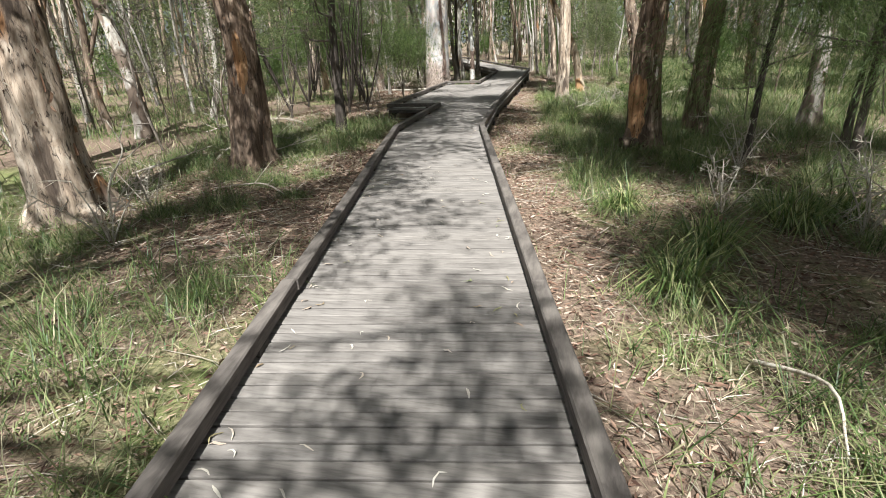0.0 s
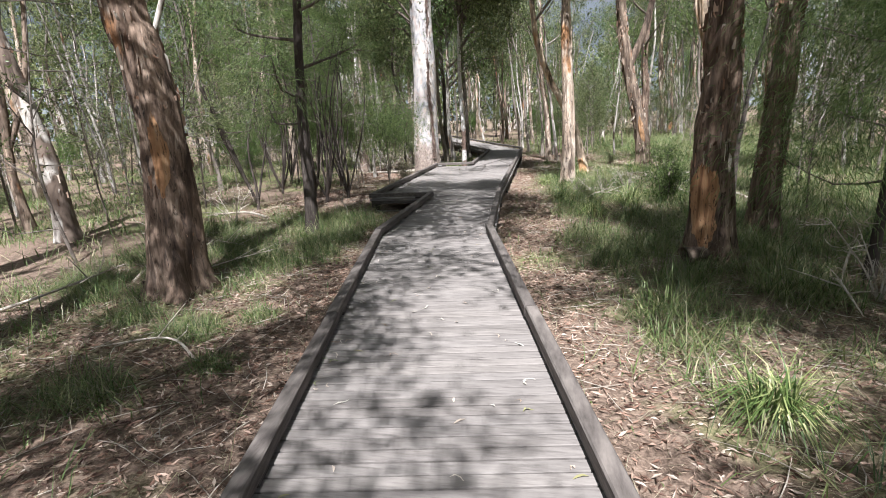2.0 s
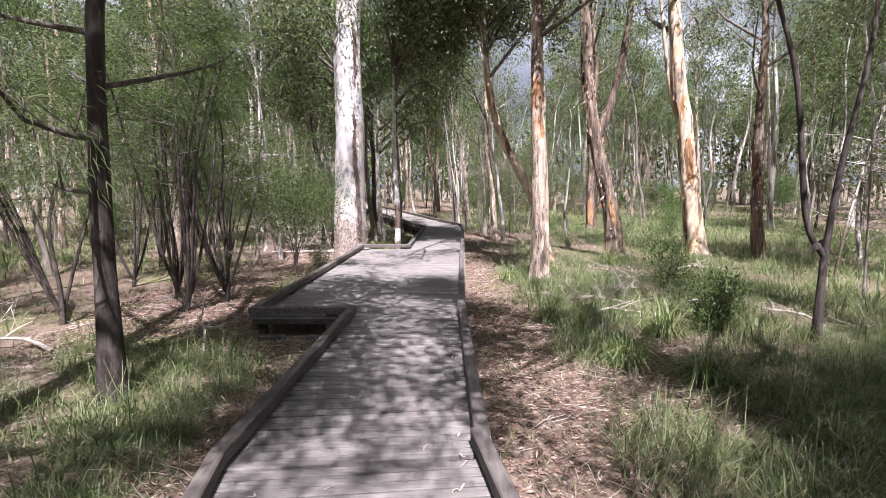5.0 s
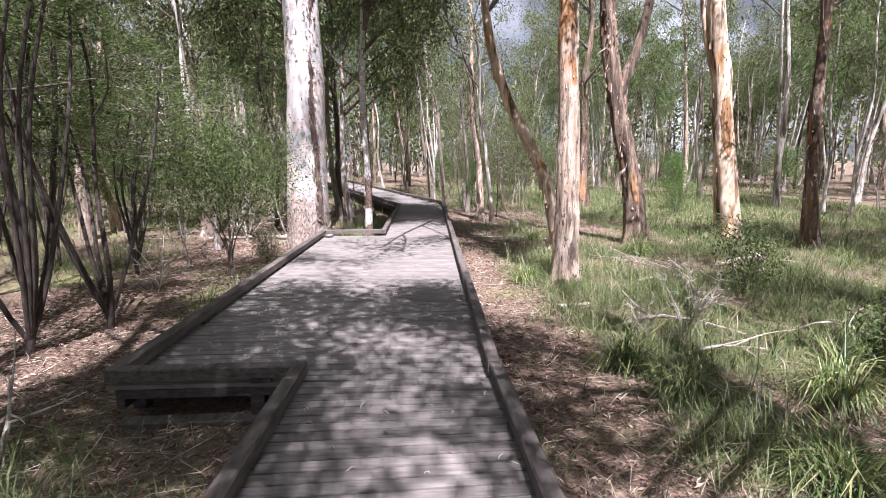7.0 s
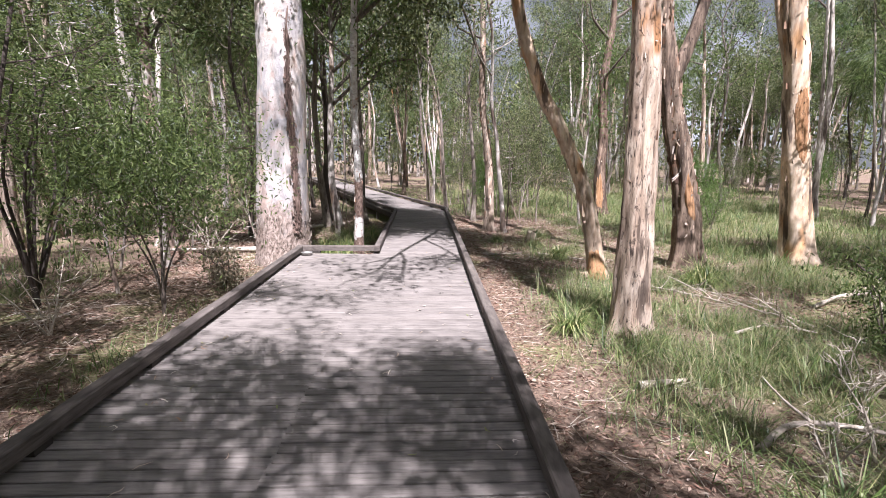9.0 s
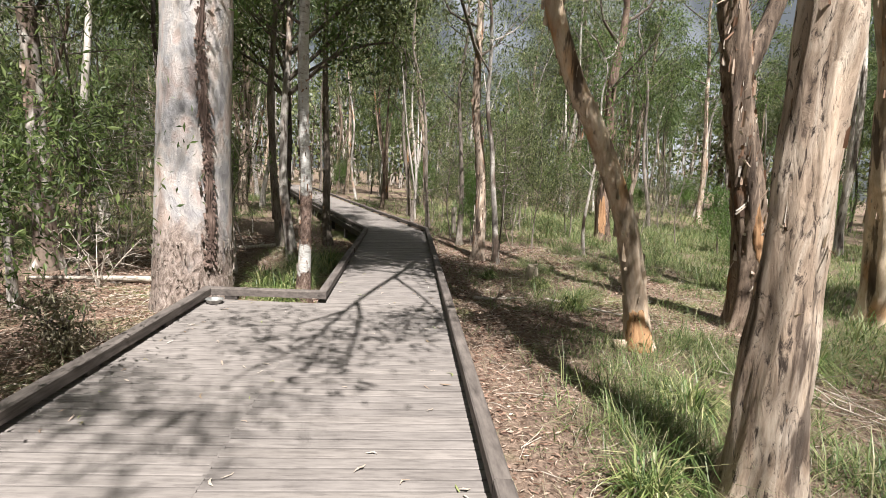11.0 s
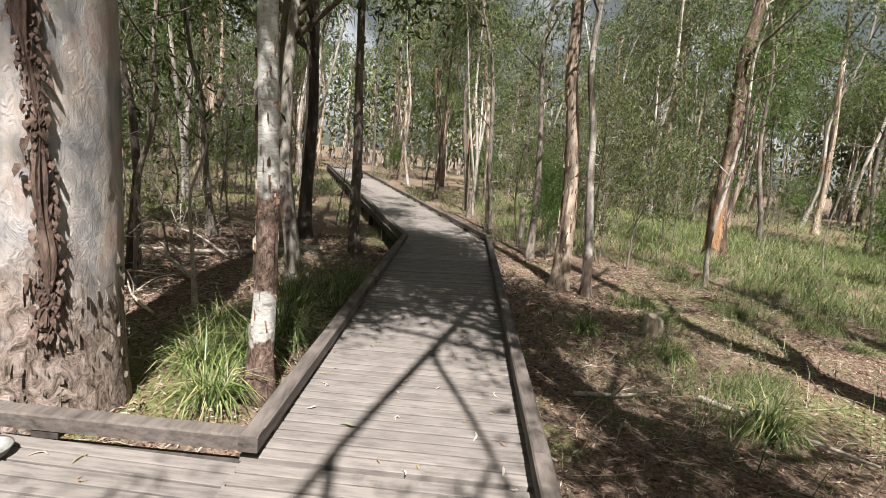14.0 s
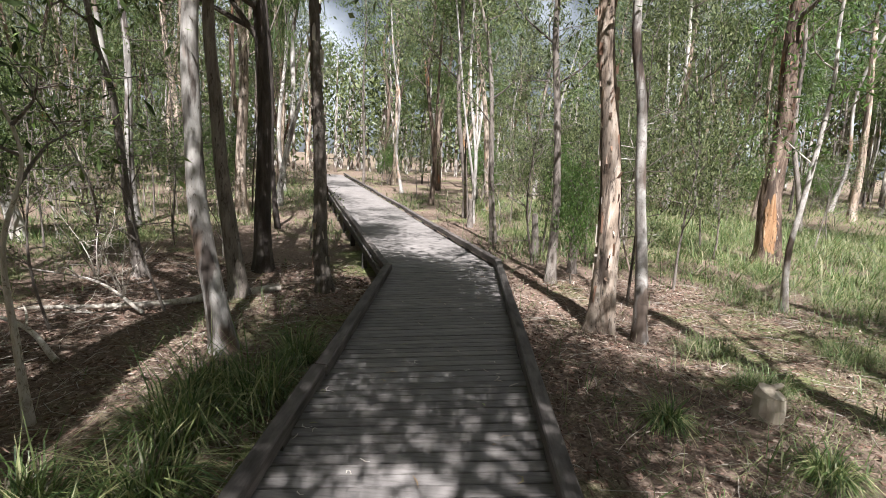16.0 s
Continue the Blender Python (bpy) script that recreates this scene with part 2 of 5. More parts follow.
M_STRAW = leafy("dry_grass", ((0.12, 0.098, 0.062), (0.2, 0.165, 0.11), (0.34, 0.295, 0.215), (0.11, 0.13, 0.06)), 0.25, 0.7)
M_TUSSOCK = leafy("mat_rush_blade", ((0.05, 0.085, 0.025), (0.1, 0.15, 0.04), (0.17, 0.22, 0.07), (0.3, 0.31, 0.13), (0.5, 0.45, 0.25)), 0.3, 0.4, 0.5)
M_LITTER = leafy("leaf_litter", ((0.06, 0.032, 0.024), (0.13, 0.072, 0.05), (0.24, 0.145, 0.105), (0.34, 0.235, 0.18), (0.48, 0.39, 0.32)), 0.0, 0.75, 0.25)
M_SCRAP = leafy("dry_scrap", ((0.12, 0.08, 0.055), (0.26, 0.18, 0.13), (0.4, 0.3, 0.22), (0.2, 0.12, 0.08), (0.55, 0.45, 0.35)), 0.0, 0.8, 0.2)
M_FLAKE = leafy("shed_paper_bark", ((0.05, 0.032, 0.024), (0.13, 0.075, 0.05), (0.26, 0.15, 0.1), (0.4, 0.29, 0.22), (0.56, 0.49, 0.42), (0.2, 0.17, 0.15)), 0.1, 0.85, 0.2)
M_DRYLEAF = leafy("pale_dry_leaf", ((0.3, 0.22, 0.17), (0.42, 0.35, 0.29), (0.55, 0.5, 0.44), (0.24, 0.15, 0.1), (0.22, 0.25, 0.1)), 0.0, 0.7, 0.3)

M_GROUND, nt, b = material("forest_floor", 0.95, 0.15)
large = grain(nt, coords(nt, (1, 1, 1)), 0.55, 5, 0.6)
fine = grain(nt, coords(nt, (1, 1, 1)), 24.0, 6, 0.75, 0.5)
soil = ramp(nt, fine, (0.3, (0.05, 0.034, 0.026)), (0.44, (0.13, 0.09, 0.068)), (0.56, (0.225, 0.16, 0.122)), (0.7, (0.35, 0.262, 0.205)))
moss = ramp(nt, fine, (0.3, (0.06, 0.075, 0.025)), (0.5, (0.15, 0.17, 0.06)), (0.7, (0.28, 0.27, 0.12)))
nt.links.new(blend(nt, ramp(nt, large, (0.53, (0, 0, 0)), (0.66, (0.85, 0.85, 0.85))), soil, moss), b.inputs["Base Color"])
relief(nt, b, fine, 0.8, 0.03)


# ---- builders ----
class Shape:
    """Vertices and faces of one mesh in the making."""

    def __init__(self):
        self.v, self.f, self.n = [], [], 0

    def add(self, verts, faces):
        verts, faces = np.asarray(verts, float).reshape(-1, 3), np.asarray(faces, int)
        self.v.append(verts)
        self.f.append(faces + self.n)
        self.n += len(verts)

    def mesh(self, name, mat, smooth=False):
        me = bpy.data.meshes.new(name)
        verts = np.concatenate(self.v)
        quads = [f for f in self.f if f.shape[1] == 4]
        tris = [f for f in self.f if f.shape[1] == 3]
        nq, ntri = sum(map(len, quads)), sum(map(len, tris))
        me.vertices.add(len(verts))
        me.vertices.foreach_set("co", verts.ravel())
        loops = np.concatenate([f.ravel() for f in quads + tris])
        me.loops.add(len(loops))
        me.loops.foreach_set("vertex_index", loops)
        me.polygons.add(nq + ntri)
        me.polygons.foreach_set("loop_start", np.concatenate([np.arange(nq) * 4, nq * 4 + np.arange(ntri) * 3]))
        me.polygons.foreach_set("use_smooth", np.full(nq + ntri, smooth))
        me.materials.append(mat)
        me.update(calc_edges=True)
        me.validate()
        return me


def part(name, shape, mat, parent, label="", smooth=False, kind=""):
    ob = new(name, shape.mesh(name, mat, smooth))
    ob.parent = parent
    return tagged(ob, label, kind=kind)


def thing(name, at, label, category, group="", kind=""):
    ob = new(name)
    ob.empty_display_size = 0.2
    ob.location = at
    return tagged(ob, label, category, group, kind)


def lengthwise(p, q, w, z0, z1, bevel=0.008, lift=0.0):
    """A bevelled timber from p to q (x, y), w wide, from z0 up to z1."""
    s = Shape()
    p, q = np.array(p, float), np.array(q, float)
    d = (q - p) / np.linalg.norm(q - p)
    n = np.array((-d[1], d[0]))
    h = w / 2
    prof = [(-h, z0), (h, z0), (h, z1 - bevel), (h - bevel, z1), (-h + bevel, z1), (-h, z1 - bevel)]
    verts = [(*(e + n * a), z + (lift if k else 0)) for k, e in enumerate((p, q)) for a, z in prof]
    s.add(verts, [(i, (i + 1) % 6, 6 + (i + 1) % 6, 6 + i) for i in range(6)])
    s.add(verts, [(0, 5, 2, 1), (5, 4, 3, 2)])
    s.add(verts, [(6, 7, 8, 11), (11, 8, 9, 10)])
    return s


def tube(shape, pts, radii, n=10, rough=0.0, seed=0.0, flute=0.0):
    """A tapering, knobbly limb along pts."""
    pts = np.array(pts, float)
    m = len(pts)
    t = np.gradient(pts, axis=0)
    t /= np.linalg.norm(t, axis=1)[:, None] + 1e-9
    side = np.array((1.0, 0.0, 0.0)) if abs(t[0][0]) < 0.8 else np.array((0.0, 1.0, 0.0))
    verts = []
    for i in range(m):
        side = side - t[i] * side.dot(t[i])
        side /= np.linalg.norm(side)
        up = np.cross(t[i], side)
        for k in range(n):
            a = 2 * math.pi * k / n
            r = radii[i]
            if rough:
                c, s = math.cos(a), math.sin(a)
                r *= 1 + rough * noise.noise((c * 2.2 + seed, s * 2.2, pts[i][2] * 0.9)) + 0.5 * rough * noise.noise((c * 6 + seed, s * 6, pts[i][2] * 2.1)) + (0.42 * rough * (0.5 - abs(noise.noise((c * 13 + seed, s * 13, pts[i][2] * 3.0)))) if n > 20 else 0.0)
                if flute and i < m * 0.25:
                    r *= 1 + flute * (1 - i / (m * 0.25)) ** 2 * (0.6 + math.sin(a * 5 + seed) * 0.4)
            verts.append(pts[i] + side * math.cos(a) * r + up * math.sin(a) * r)
    faces = [(i * n + k, i * n + (k + 1) % n, (i + 1) * n + (k + 1) % n, (i + 1) * n + k) for i in range(m - 1) for k in range(n)]
    shape.add(verts, faces)
    top = len(verts)
    shape.add([*verts[-n:], pts[-1] + t[-1] * radii[-1] * 0.3], [(k, (k + 1) % n, n) for k in range(n)])


def path_of(ctrl, step):
    """A smooth line through control points (Catmull-Rom)."""
    c = np.array(ctrl, float)
    c = np.vstack([2 * c[0] - c[1], c, 2 * c[-1] - c[-2]])
    out = []
    for i in range(1, len(c) - 2):
        k = max(2, int(np.linalg.norm(c[i + 1] - c[i]) / step))
        for u in np.linspace(0, 1, k, endpoint=False):
            out.append(0.5 * (2 * c[i] + (c[i + 1] - c[i - 1]) * u + (2 * c[i - 1] - 5 * c[i] + 4 * c[i + 1] - c[i + 2]) * u * u + (3 * c[i] - c[i - 1] - 3 * c[i + 1] + c[i + 2]) * u ** 3))
    out.append(c[-2])
    return np.array(out)


def unit(a):
    return a / (np.linalg.norm(a, axis=-1, keepdims=True) + 1e-9)


def leaves(shape, centres, axis, length, width, r):
    """Bent leaves at centres, hanging along axis."""
    n = len(centres)
    axis = unit(axis)
    side = unit(np.cross(axis, unit(r.normal(size=(n, 3)))))
    fold = unit(np.cross(axis, side))
    ln = (length * r.uniform(0.6, 1.25, n))[:, None]
    wd = (width * r.uniform(0.6, 1.25, n))[:, None]
    mid = centres + axis * ln * 0.45 + fold * ln * 0.08
    v = np.stack([centres, mid + side * wd * 0.5, centres + axis * ln, mid - side * wd * 0.5], 1).reshape(-1, 3)
    shape.add(v, np.arange(n * 4).reshape(-1, 4))


def needles(shape, centres, axis, length, width, r):
    """Thin drooping branchlets, two joints each."""
    n = len(centres)
    axis = unit(axis)
    side = unit(np.cross(axis, unit(r.normal(size=(n, 3))))) * (width * 0.5)
    ln = (length * r.uniform(0.6, 1.3, n))[:, None]
    a = centres + axis * ln * 0.5
    b = a + unit(axis + np.array((0, 0, -0.55))) * ln * 0.5
    v = np.stack([centres - side, centres + side, a + side, a - side, b], 1).reshape(-1, 3)
    base = np.arange(n) * 5
    shape.add(v, np.stack([base, base + 1, base + 2, base + 3], 1))
    shape.f.append(np.stack([base + 3, base + 2, base + 4], 1) + shape.n - n * 5)


def blades(shape, roots, length, width, lean, r, droop=0.5):
    """Grass blades that rise and bend over."""
    n = len(roots)
    a = r.uniform(0, 2 * math.pi, n)
    out = np.stack([np.cos(a), np.sin(a), np.zeros(n)], 1)
    side = np.stack([-np.sin(a), np.cos(a), np.zeros(n)], 1) * (np.asarray(width).reshape(-1, 1) * 0.5)
    ln, le = np.asarray(length).reshape(-1, 1), np.asarray(lean).reshape(-1, 1)
    up = np.array((0, 0, 1.0))
    d1 = unit(up + out * le)
    p1 = roots + d1 * ln * 0.5
    d2 = unit(d1 + out * le * 0.8 - up * droop * le)
    p2 = p1 + d2 * ln * 0.5
    v = np.stack([roots - side, roots + side, p1 + side * 0.8, p1 - side * 0.8, p2], 1).reshape(-1, 3)
    base = np.arange(n) * 5
    shape.add(v, np.stack([base, base + 1, base + 2, base + 3], 1))
    shape.f.append(np.stack([base + 3, base + 2, base + 4], 1) + shape.n - n * 5)


def gz(x, y):
    """Height of the ground, the deck being 0."""
    x, y = np.asarray(x, float), np.asarray(y, float)
    z = np.interp(y, [-40, 4, 15, 22, 28, 400], [-0.14, -0.16, -0.3, -0.4, -0.48, -0.5])
    z = z + 0.035 * np.sin(x * 1.3 + 0.7 * y) * np.sin(y * 0.9 - 0.4 * x) + 0.02 * np.sin(x * 3.1 + 1) * np.sin(y * 2.7)
    return z


def at_ground(x, y, dz=0.0):
    return Vector((x, y, float(gz(x, y)) + dz))


# ---- ground ----
def ground():
    xs = np.concatenate([[-600, -250, -110, -60, -40, -28, -20], np.arange(-15, 15.1, 0.3), [20, 28, 40, 60, 110, 250, 600]])
    ys = np.concatenate([[-600, -250, -110, -60, -35, -20, -10], np.arange(-5, 42, 0.3), [48, 56, 66, 80, 110, 180, 300, 700]])
    X, Y = np.meshgrid(xs, ys)
    s = Shape()
    nx = len(xs)
    i, j = np.meshgrid(np.arange(nx - 1), np.arange(len(ys) - 1))
    a = (j * nx + i).ravel()
    s.add(np.stack([X, Y, gz(X, Y)], -1), np.stack([a, a + 1, a + nx + 1, a + nx], 1))
    return tagged(new("ground", s.mesh("ground", M_GROUND, True)), "leaf-strewn sandy forest floor with mossy patches", "ground", kind="structure")


ground()

# ---- boardwalk: left and right kerb lines ----
LEFT = [(-0.35, -4.0), (-2.79, 9.35), (-2.75, 13.08), (-4.08, 13.05), (-4.03, 20.62), (-2.71, 20.65), (-2.74, 27.6), (-12.4, 58.0)]
RIGHT = [(1.37, -3.9), (-1.16, 9.6), (-1.27, 13.1), (-1.2, 20.7), (-1.14, 28.4), (-10.4, 58.4)]
PITCH = 0.1


def edge_distance(x, y):
    """How far a point lies outside the deck, about."""
    xl = np.interp(y, [-4, 9.35, 13.0, 13.05, 20.62, 20.66, 27.6, 58], [-0.35, -2.79, -2.75, -4.08, -4.03, -2.71, -2.74, -12.4])
    xr = np.interp(y, [-3.9, 9.6, 13.1, 20.7, 28.4, 58.4], [1.37, -1.16, -1.27, -1.2, -1.14, -10.4])
    return np.maximum(xl - x, x - xr)


# ---- trees ----
def limb_tree(limbs, foliage, start, length, spread, up, r, leaf, n_tip, tip_radius, lw, limb_r, twigs=5, flat=0.7):
    """One limb from start with twigs, and foliage round their tips."""
    a = r.uniform(0, 2 * math.pi) if spread is None else spread
    d = np.array((math.cos(a), math.sin(a), up))
    d /= np.linalg.norm(d)
    mid = start + d * length * 0.55 + r.normal(size=3) * length * 0.07
    end = start + d * length + np.array((0, 0, length * 0.12)) + r.normal(size=3) * length * 0.08
    line = path_of([start, mid, end], length / 4)
    tube(limbs, line, np.linspace(limb_r, limb_r * 0.3, len(line)), 5)
    for k in range(twigs):
        p = line[int((0.4 + 0.6 * (k + 1) / twigs) * (len(line) - 1))]
        q = p + unit(r.normal(size=3) + d * 0.8 + np.array((0, 0, 0.15))) * length * r.uniform(0.2, 0.38)
        tube(limbs, [p, (p + q) / 2 + r.normal(size=3) * 0.04, q], [limb_r * 0.3, limb_r * 0.22, limb_r * 0.1], 3)
        c = q + r.normal(size=(n_tip, 3)) * tip_radius * np.array((1, 1, flat))
        if leaf == "needle":
            needles(foliage, c, unit(c - p) * 0.6 + np.array((0, 0, -0.5)) + r.normal(size=(n_tip, 3)) * 0.35, lw[0], lw[1], r)
        else:
            leaves(foliage, c, unit(r.normal(size=(n_tip, 3)) * np.array((1, 1, min(1.0, flat * 1.5))) + np.array((0, 0, -flat))), lw[0], lw[1], r)


def flake_strips(shape, line, radii, count, r, z0=0.1, z1=4.0, size=1.0):
    """Peeling strips of papery bark that curl away from the trunk."""
    zs = line[:, 2]
    for _ in range(count):
        z = r.uniform(z0, z1)
        c = np.array([np.interp(z, zs, line[:, k]) for k in range(3)])
        rad = np.interp(z, zs, radii)
        a = r.uniform(0, 2 * math.pi)
        out, side = np.array((math.cos(a), math.sin(a), 0)), np.array((-math.sin(a), math.cos(a), 0))
        if r.rand() < 0.7:                      # a sheet that lifts along one upright edge
            w, h = r.uniform(0.012, 0.04) * size, r.uniform(0.04, 0.22) * size
            turn, lift = r.choice([-1, 1]), r.uniform(0.006, 0.035) * size
            rows = []
            for u in (0, 0.5, 1.0):
                b = a + turn * u * w / rad
                o = np.array((math.cos(b), math.sin(b), 0))
                d = rad * 0.985 + lift * u * u * 1.3 - 0.004
                s = h * (0.5 - 0.1 * u * r.rand())
                rows += [c + o * d + np.array((0, 0, -s)), c + o * (d + r.normal() * 0.004) + np.array((0, 0, s + r.normal() * 0.02))]
            shape.add(rows, [(0, 2, 3, 1), (2, 4, 5, 3)])
            continue
        w, h = r.uniform(0.006, 0.022) * size, r.uniform(0.05, 0.2) * size * r.choice([-1, 1])
        curl = r.uniform(0.008, 0.05) * size
        tilt = r.normal() * 0.4
        rows = []
        for u, lift in ((0, -0.012), (0.35, 0.01), (0.7, 0.01 + curl * 0.6), (1.0, 0.012 + curl * 0.75)):
            m = c + out * (rad * 0.97 + lift) + np.array((0, 0, h * u * (1 - 0.25 * u))) + side * (tilt * h * u)
            k = w * (1 - 0.3 * u)
            rows += [m - side * k, m + side * k + np.array((0, 0, r.normal() * 0.008))]
        shape.add(rows, [(0, 1, 3, 2), (2, 3, 5, 4), (4, 5, 7, 6)])


def tree(name, base, ctrl, radius, label, category, bark_mat, leaf_mat=None, height=11.0, crown_from=5.0, limbs=7, limb_len=2.2, leaf="leaf", n_tip=45,
         tip_radius=0.34, lw=(0.13, 0.035), flakes=0, rough=0.12, seed=1, sides=16, step=0.14, forks=(), flake_mat=None, flute=0.35, twigs=5, group="", taper=0.55, flake_top=4.0, limb_up=0.75, flake_size=1.0, flat=0.7, flare=0.3):
    """A tree at base (x, y). ctrl: the trunk's further points as (dx, dy, height)."""
    r = np.random.RandomState(seed)
    at = at_ground(*base)
    ob = thing(name, at, label, category, group)
    top = ctrl[-1]
    pts = [(0, 0, -0.15), (0, 0, 0.05)] + list(ctrl)
    if top[2] < height:
        dx, dy = (top[0] * 0.5, top[1] * 0.5) if top[2] > 1 else (0, 0)
        pts.append((top[0] + dx * 0.5 + r.normal() * 0.15, top[1] + dy * 0.5 + r.normal() * 0.15, (top[2] + height) / 2))
        pts.append((top[0] + dx + r.normal() * 0.25, top[1] + dy + r.normal() * 0.25, height))
    line = path_of(pts, step)
    sway = (0.12 if group else 0.035) * np.clip(line[:, 2] / 1.5, 0, 1)
    line[:, 0] += sway * np.sin(1.2 * line[:, 2] + seed)
    line[:, 1] += sway * np.sin(0.9 * line[:, 2] + 2.1 * seed)
    u = np.clip(line[:, 2] / height, 0, 1)
    radii = radius * (1 - (1 - taper * 0.5) * u ** 0.9) * (1 + flare * np.exp(-np.maximum(line[:, 2], 0) / 0.18))
    s = Shape()
    tube(s, line, radii, sides, rough, seed * 3.7, flute)
    stem = part("trunk", s, bark_mat, ob, smooth=True)
    for k, (z, pts2, rad2) in enumerate(forks):
        c = np.array([np.interp(z, line[:, 2], line[:, q]) for q in range(3)])
        l2 = path_of([c, *[np.array(p) for p in pts2]], step)
        s2 = Shape()
        tube(s2, l2, np.linspace(rad2, rad2 * 0.45, len(l2)), 10, rough, seed + k)
        part("stem", s2, bark_mat, ob, smooth=True)
        if leaf_mat:
            lb, fo = Shape(), Shape()
            for j in range(3):
                limb_tree(lb, fo, l2[-1 - j * 2], limb_len * 0.7, None, limb_up, r, leaf, n_tip, tip_radius, lw, rad2 * 0.3, twigs, flat)
            part("foliage", fo, leaf_mat, part("branchwork", lb, M_LIMB, ob, smooth=True, kind="stuff"), kind="stuff")
    if flakes:
        fl = Shape()
        flake_strips(fl, line, radii, flakes, r, 0.05, flake_top, flake_size)
        part("peeling_bark", fl, flake_mat or M_FLAKE, stem, kind="stuff")
    if leaf_mat and limbs:
        lb, fo = Shape(), Shape()
        for k in range(limbs):
            z = crown_from + (height - crown_from) * (k + 0.6) / limbs
            c = np.array([np.interp(z, line[:, 2], line[:, q]) for q in range(3)])
            limb_tree(lb, fo, c, limb_len * r.uniform(0.7, 1.15) * (1 - 0.35 * k / limbs), k * 2.4 + seed, limb_up, r, leaf, n_tip, tip_radius, lw, max(0.014, radius * 0.28), twigs, flat)
        part("crown", fo, leaf_mat, part("branchwork", lb, M_LIMB if bark_mat is not M_PALE else M_PALE, ob, smooth=True, kind="stuff"), kind="stuff")
    return ob


# the great smooth gum beside the platform, with a seam of hanging bark
gum = tree("gum_tree", (-4.56, 21.52), [(0.04, 0, 1.6), (0.05, 0, 3.4), (0.08, 0, 6.0)], 0.49, "massive pale smooth-barked gum with a ragged brown bark seam", "tree", M_GUM, M_LEAF,
           15.0, 8.5, 10, 3.0, seed=3, sides=36, step=0.1, rough=0.05, flute=0.04, n_tip=60, taper=0.9, flare=0.06)


def bark_seam():
    r = np.random.RandomState(5)
    s = Shape()
    for i in range(1100):
        z = r.uniform(0.7, 6.5)
        a = -0.95 + 0.1 * math.sin(z * 1.3) + r.normal() * (0.07 if z < 3.2 else 0.09)
        rad = 0.492 * (1 - 0.55 * 0.9 * z / 15)
        out, side = np.array((math.cos(a), math.sin(a), 0)), np.array((-math.sin(a), math.cos(a), 0))
        c = np.array((0.04 + 0.006 * z, 0, z)) + out * rad
        w, h = r.uniform(0.006, 0.018), r.uniform(0.025, 0.1)
        lift = r.uniform(0.004, 0.03)
        tilt = r.normal() * 0.1
        s.add([c - side * w - out * 0.02, c + side * w - out * 0.02, c + side * w + out * lift * 0.6 - np.array((0, 0, h * 0.5)) + side * tilt * h, c - side * w + out * lift * 0.6 - np.array((0, 0, h * 0.5)) + side * tilt * h,
               c + out * lift - np.array((0, 0, h)) + side * 2 * tilt * h], [(0, 1, 2, 3)])
        s.f.append(np.array([[3, 2, 4]]) + s.n - 5)
    zs = np.arange(0.75, 6.6, 0.06)
    ang = -0.95 + 0.1 * np.sin(zs * 1.3) + 0.03 * np.sin(zs * 7)
    rad = 0.485 * (1 - 0.55 * 0.9 * zs / 15)
    tube(s, np.stack([0.04 + 0.006 * zs + np.cos(ang) * rad, np.sin(ang) * rad, zs], 1), 0.026 + 0.016 * np.sin(zs * 9) * np.sin(zs * 4.3), 24, 0.9, 2)
    part("bark_seam", s, M_PAPER_ORANGE_DARK, gum, "ragged reddish-brown hanging bark strips")
    s = Shape()
    line = np.array([(0, 0, 0.0), (0.04, 0, 1.6)])
    flake_strips(s, line, np.array((0.515, 0.475)), 330, r, 0.0, 1.1, 0.5)
    part("flaking_foot", s, M_GREY, gum, "flaking brown bark at the foot", kind="stuff")


M_PAPER_ORANGE_DARK = bark("reddish_hanging_bark", ((0.3, (0.04, 0.028, 0.024)), (0.5, (0.12, 0.08, 0.066)), (0.7, (0.26, 0.19, 0.16))), 0.3)
bark_seam()

PB = "paperbark tree"
tree("paperbark_tree", (-5.45, 4.6), [(0.01, 0, 0.9), (0.07, 0, 1.7), (-0.05, 0.1, 3.2)], 0.3, "thick cream and grey paperbark with peeling sheets", PB, M_PAPER, M_LEAF, 11, 5, 8, seed=11, flakes=320, sides=40, step=0.08, rough=0.25, flute=0.5)
tree("paperbark_tree", (-4.72, 7.45), [(0.06, 0, 1.9), (0.0, 0, 2.8), (-0.1, 0, 3.6)], 0.26, "rough paperbark with a bare bright orange patch", PB, M_PAPER_ORANGE, M_LEAF, 12, 5.5, 8, seed=12, flakes=300, sides=40, step=0.08, rough=0.2, flute=0.45)
tree("paperbark_tree", (-9.3, 10.3), [(-0.05, 0, 1.6), (-0.3, 0, 3.2), (-0.55, 0, 4.5)], 0.17, "leaning pale grey paperbark with a smooth stem", PB, M_PALE, M_LEAF, 10, 4.5, 7, seed=13, flakes=80)
tree("paperbark_tree", (-11.1, 10.0), [(-0.35, 0, 1.7), (-0.6, 0, 3.2)], 0.1, "slim leaning pale paperbark sapling", PB, M_PALE, M_LEAF, 8, 3.8, 6, 1.6, seed=14)
tree("she_oak", (-4.6, 10.95), [(0.05, 0, 1.7), (0.13, 0, 3.4), (0.17, 0, 3.9)], 0.105, "thin dark she-oak with drooping needle foliage", "tree", M_DARK, M_NEEDLE, 9, 1.7, 16, 1.7, "needle", 190, 0.26, (0.12, 0.006), seed=15, limb_up=0.12)
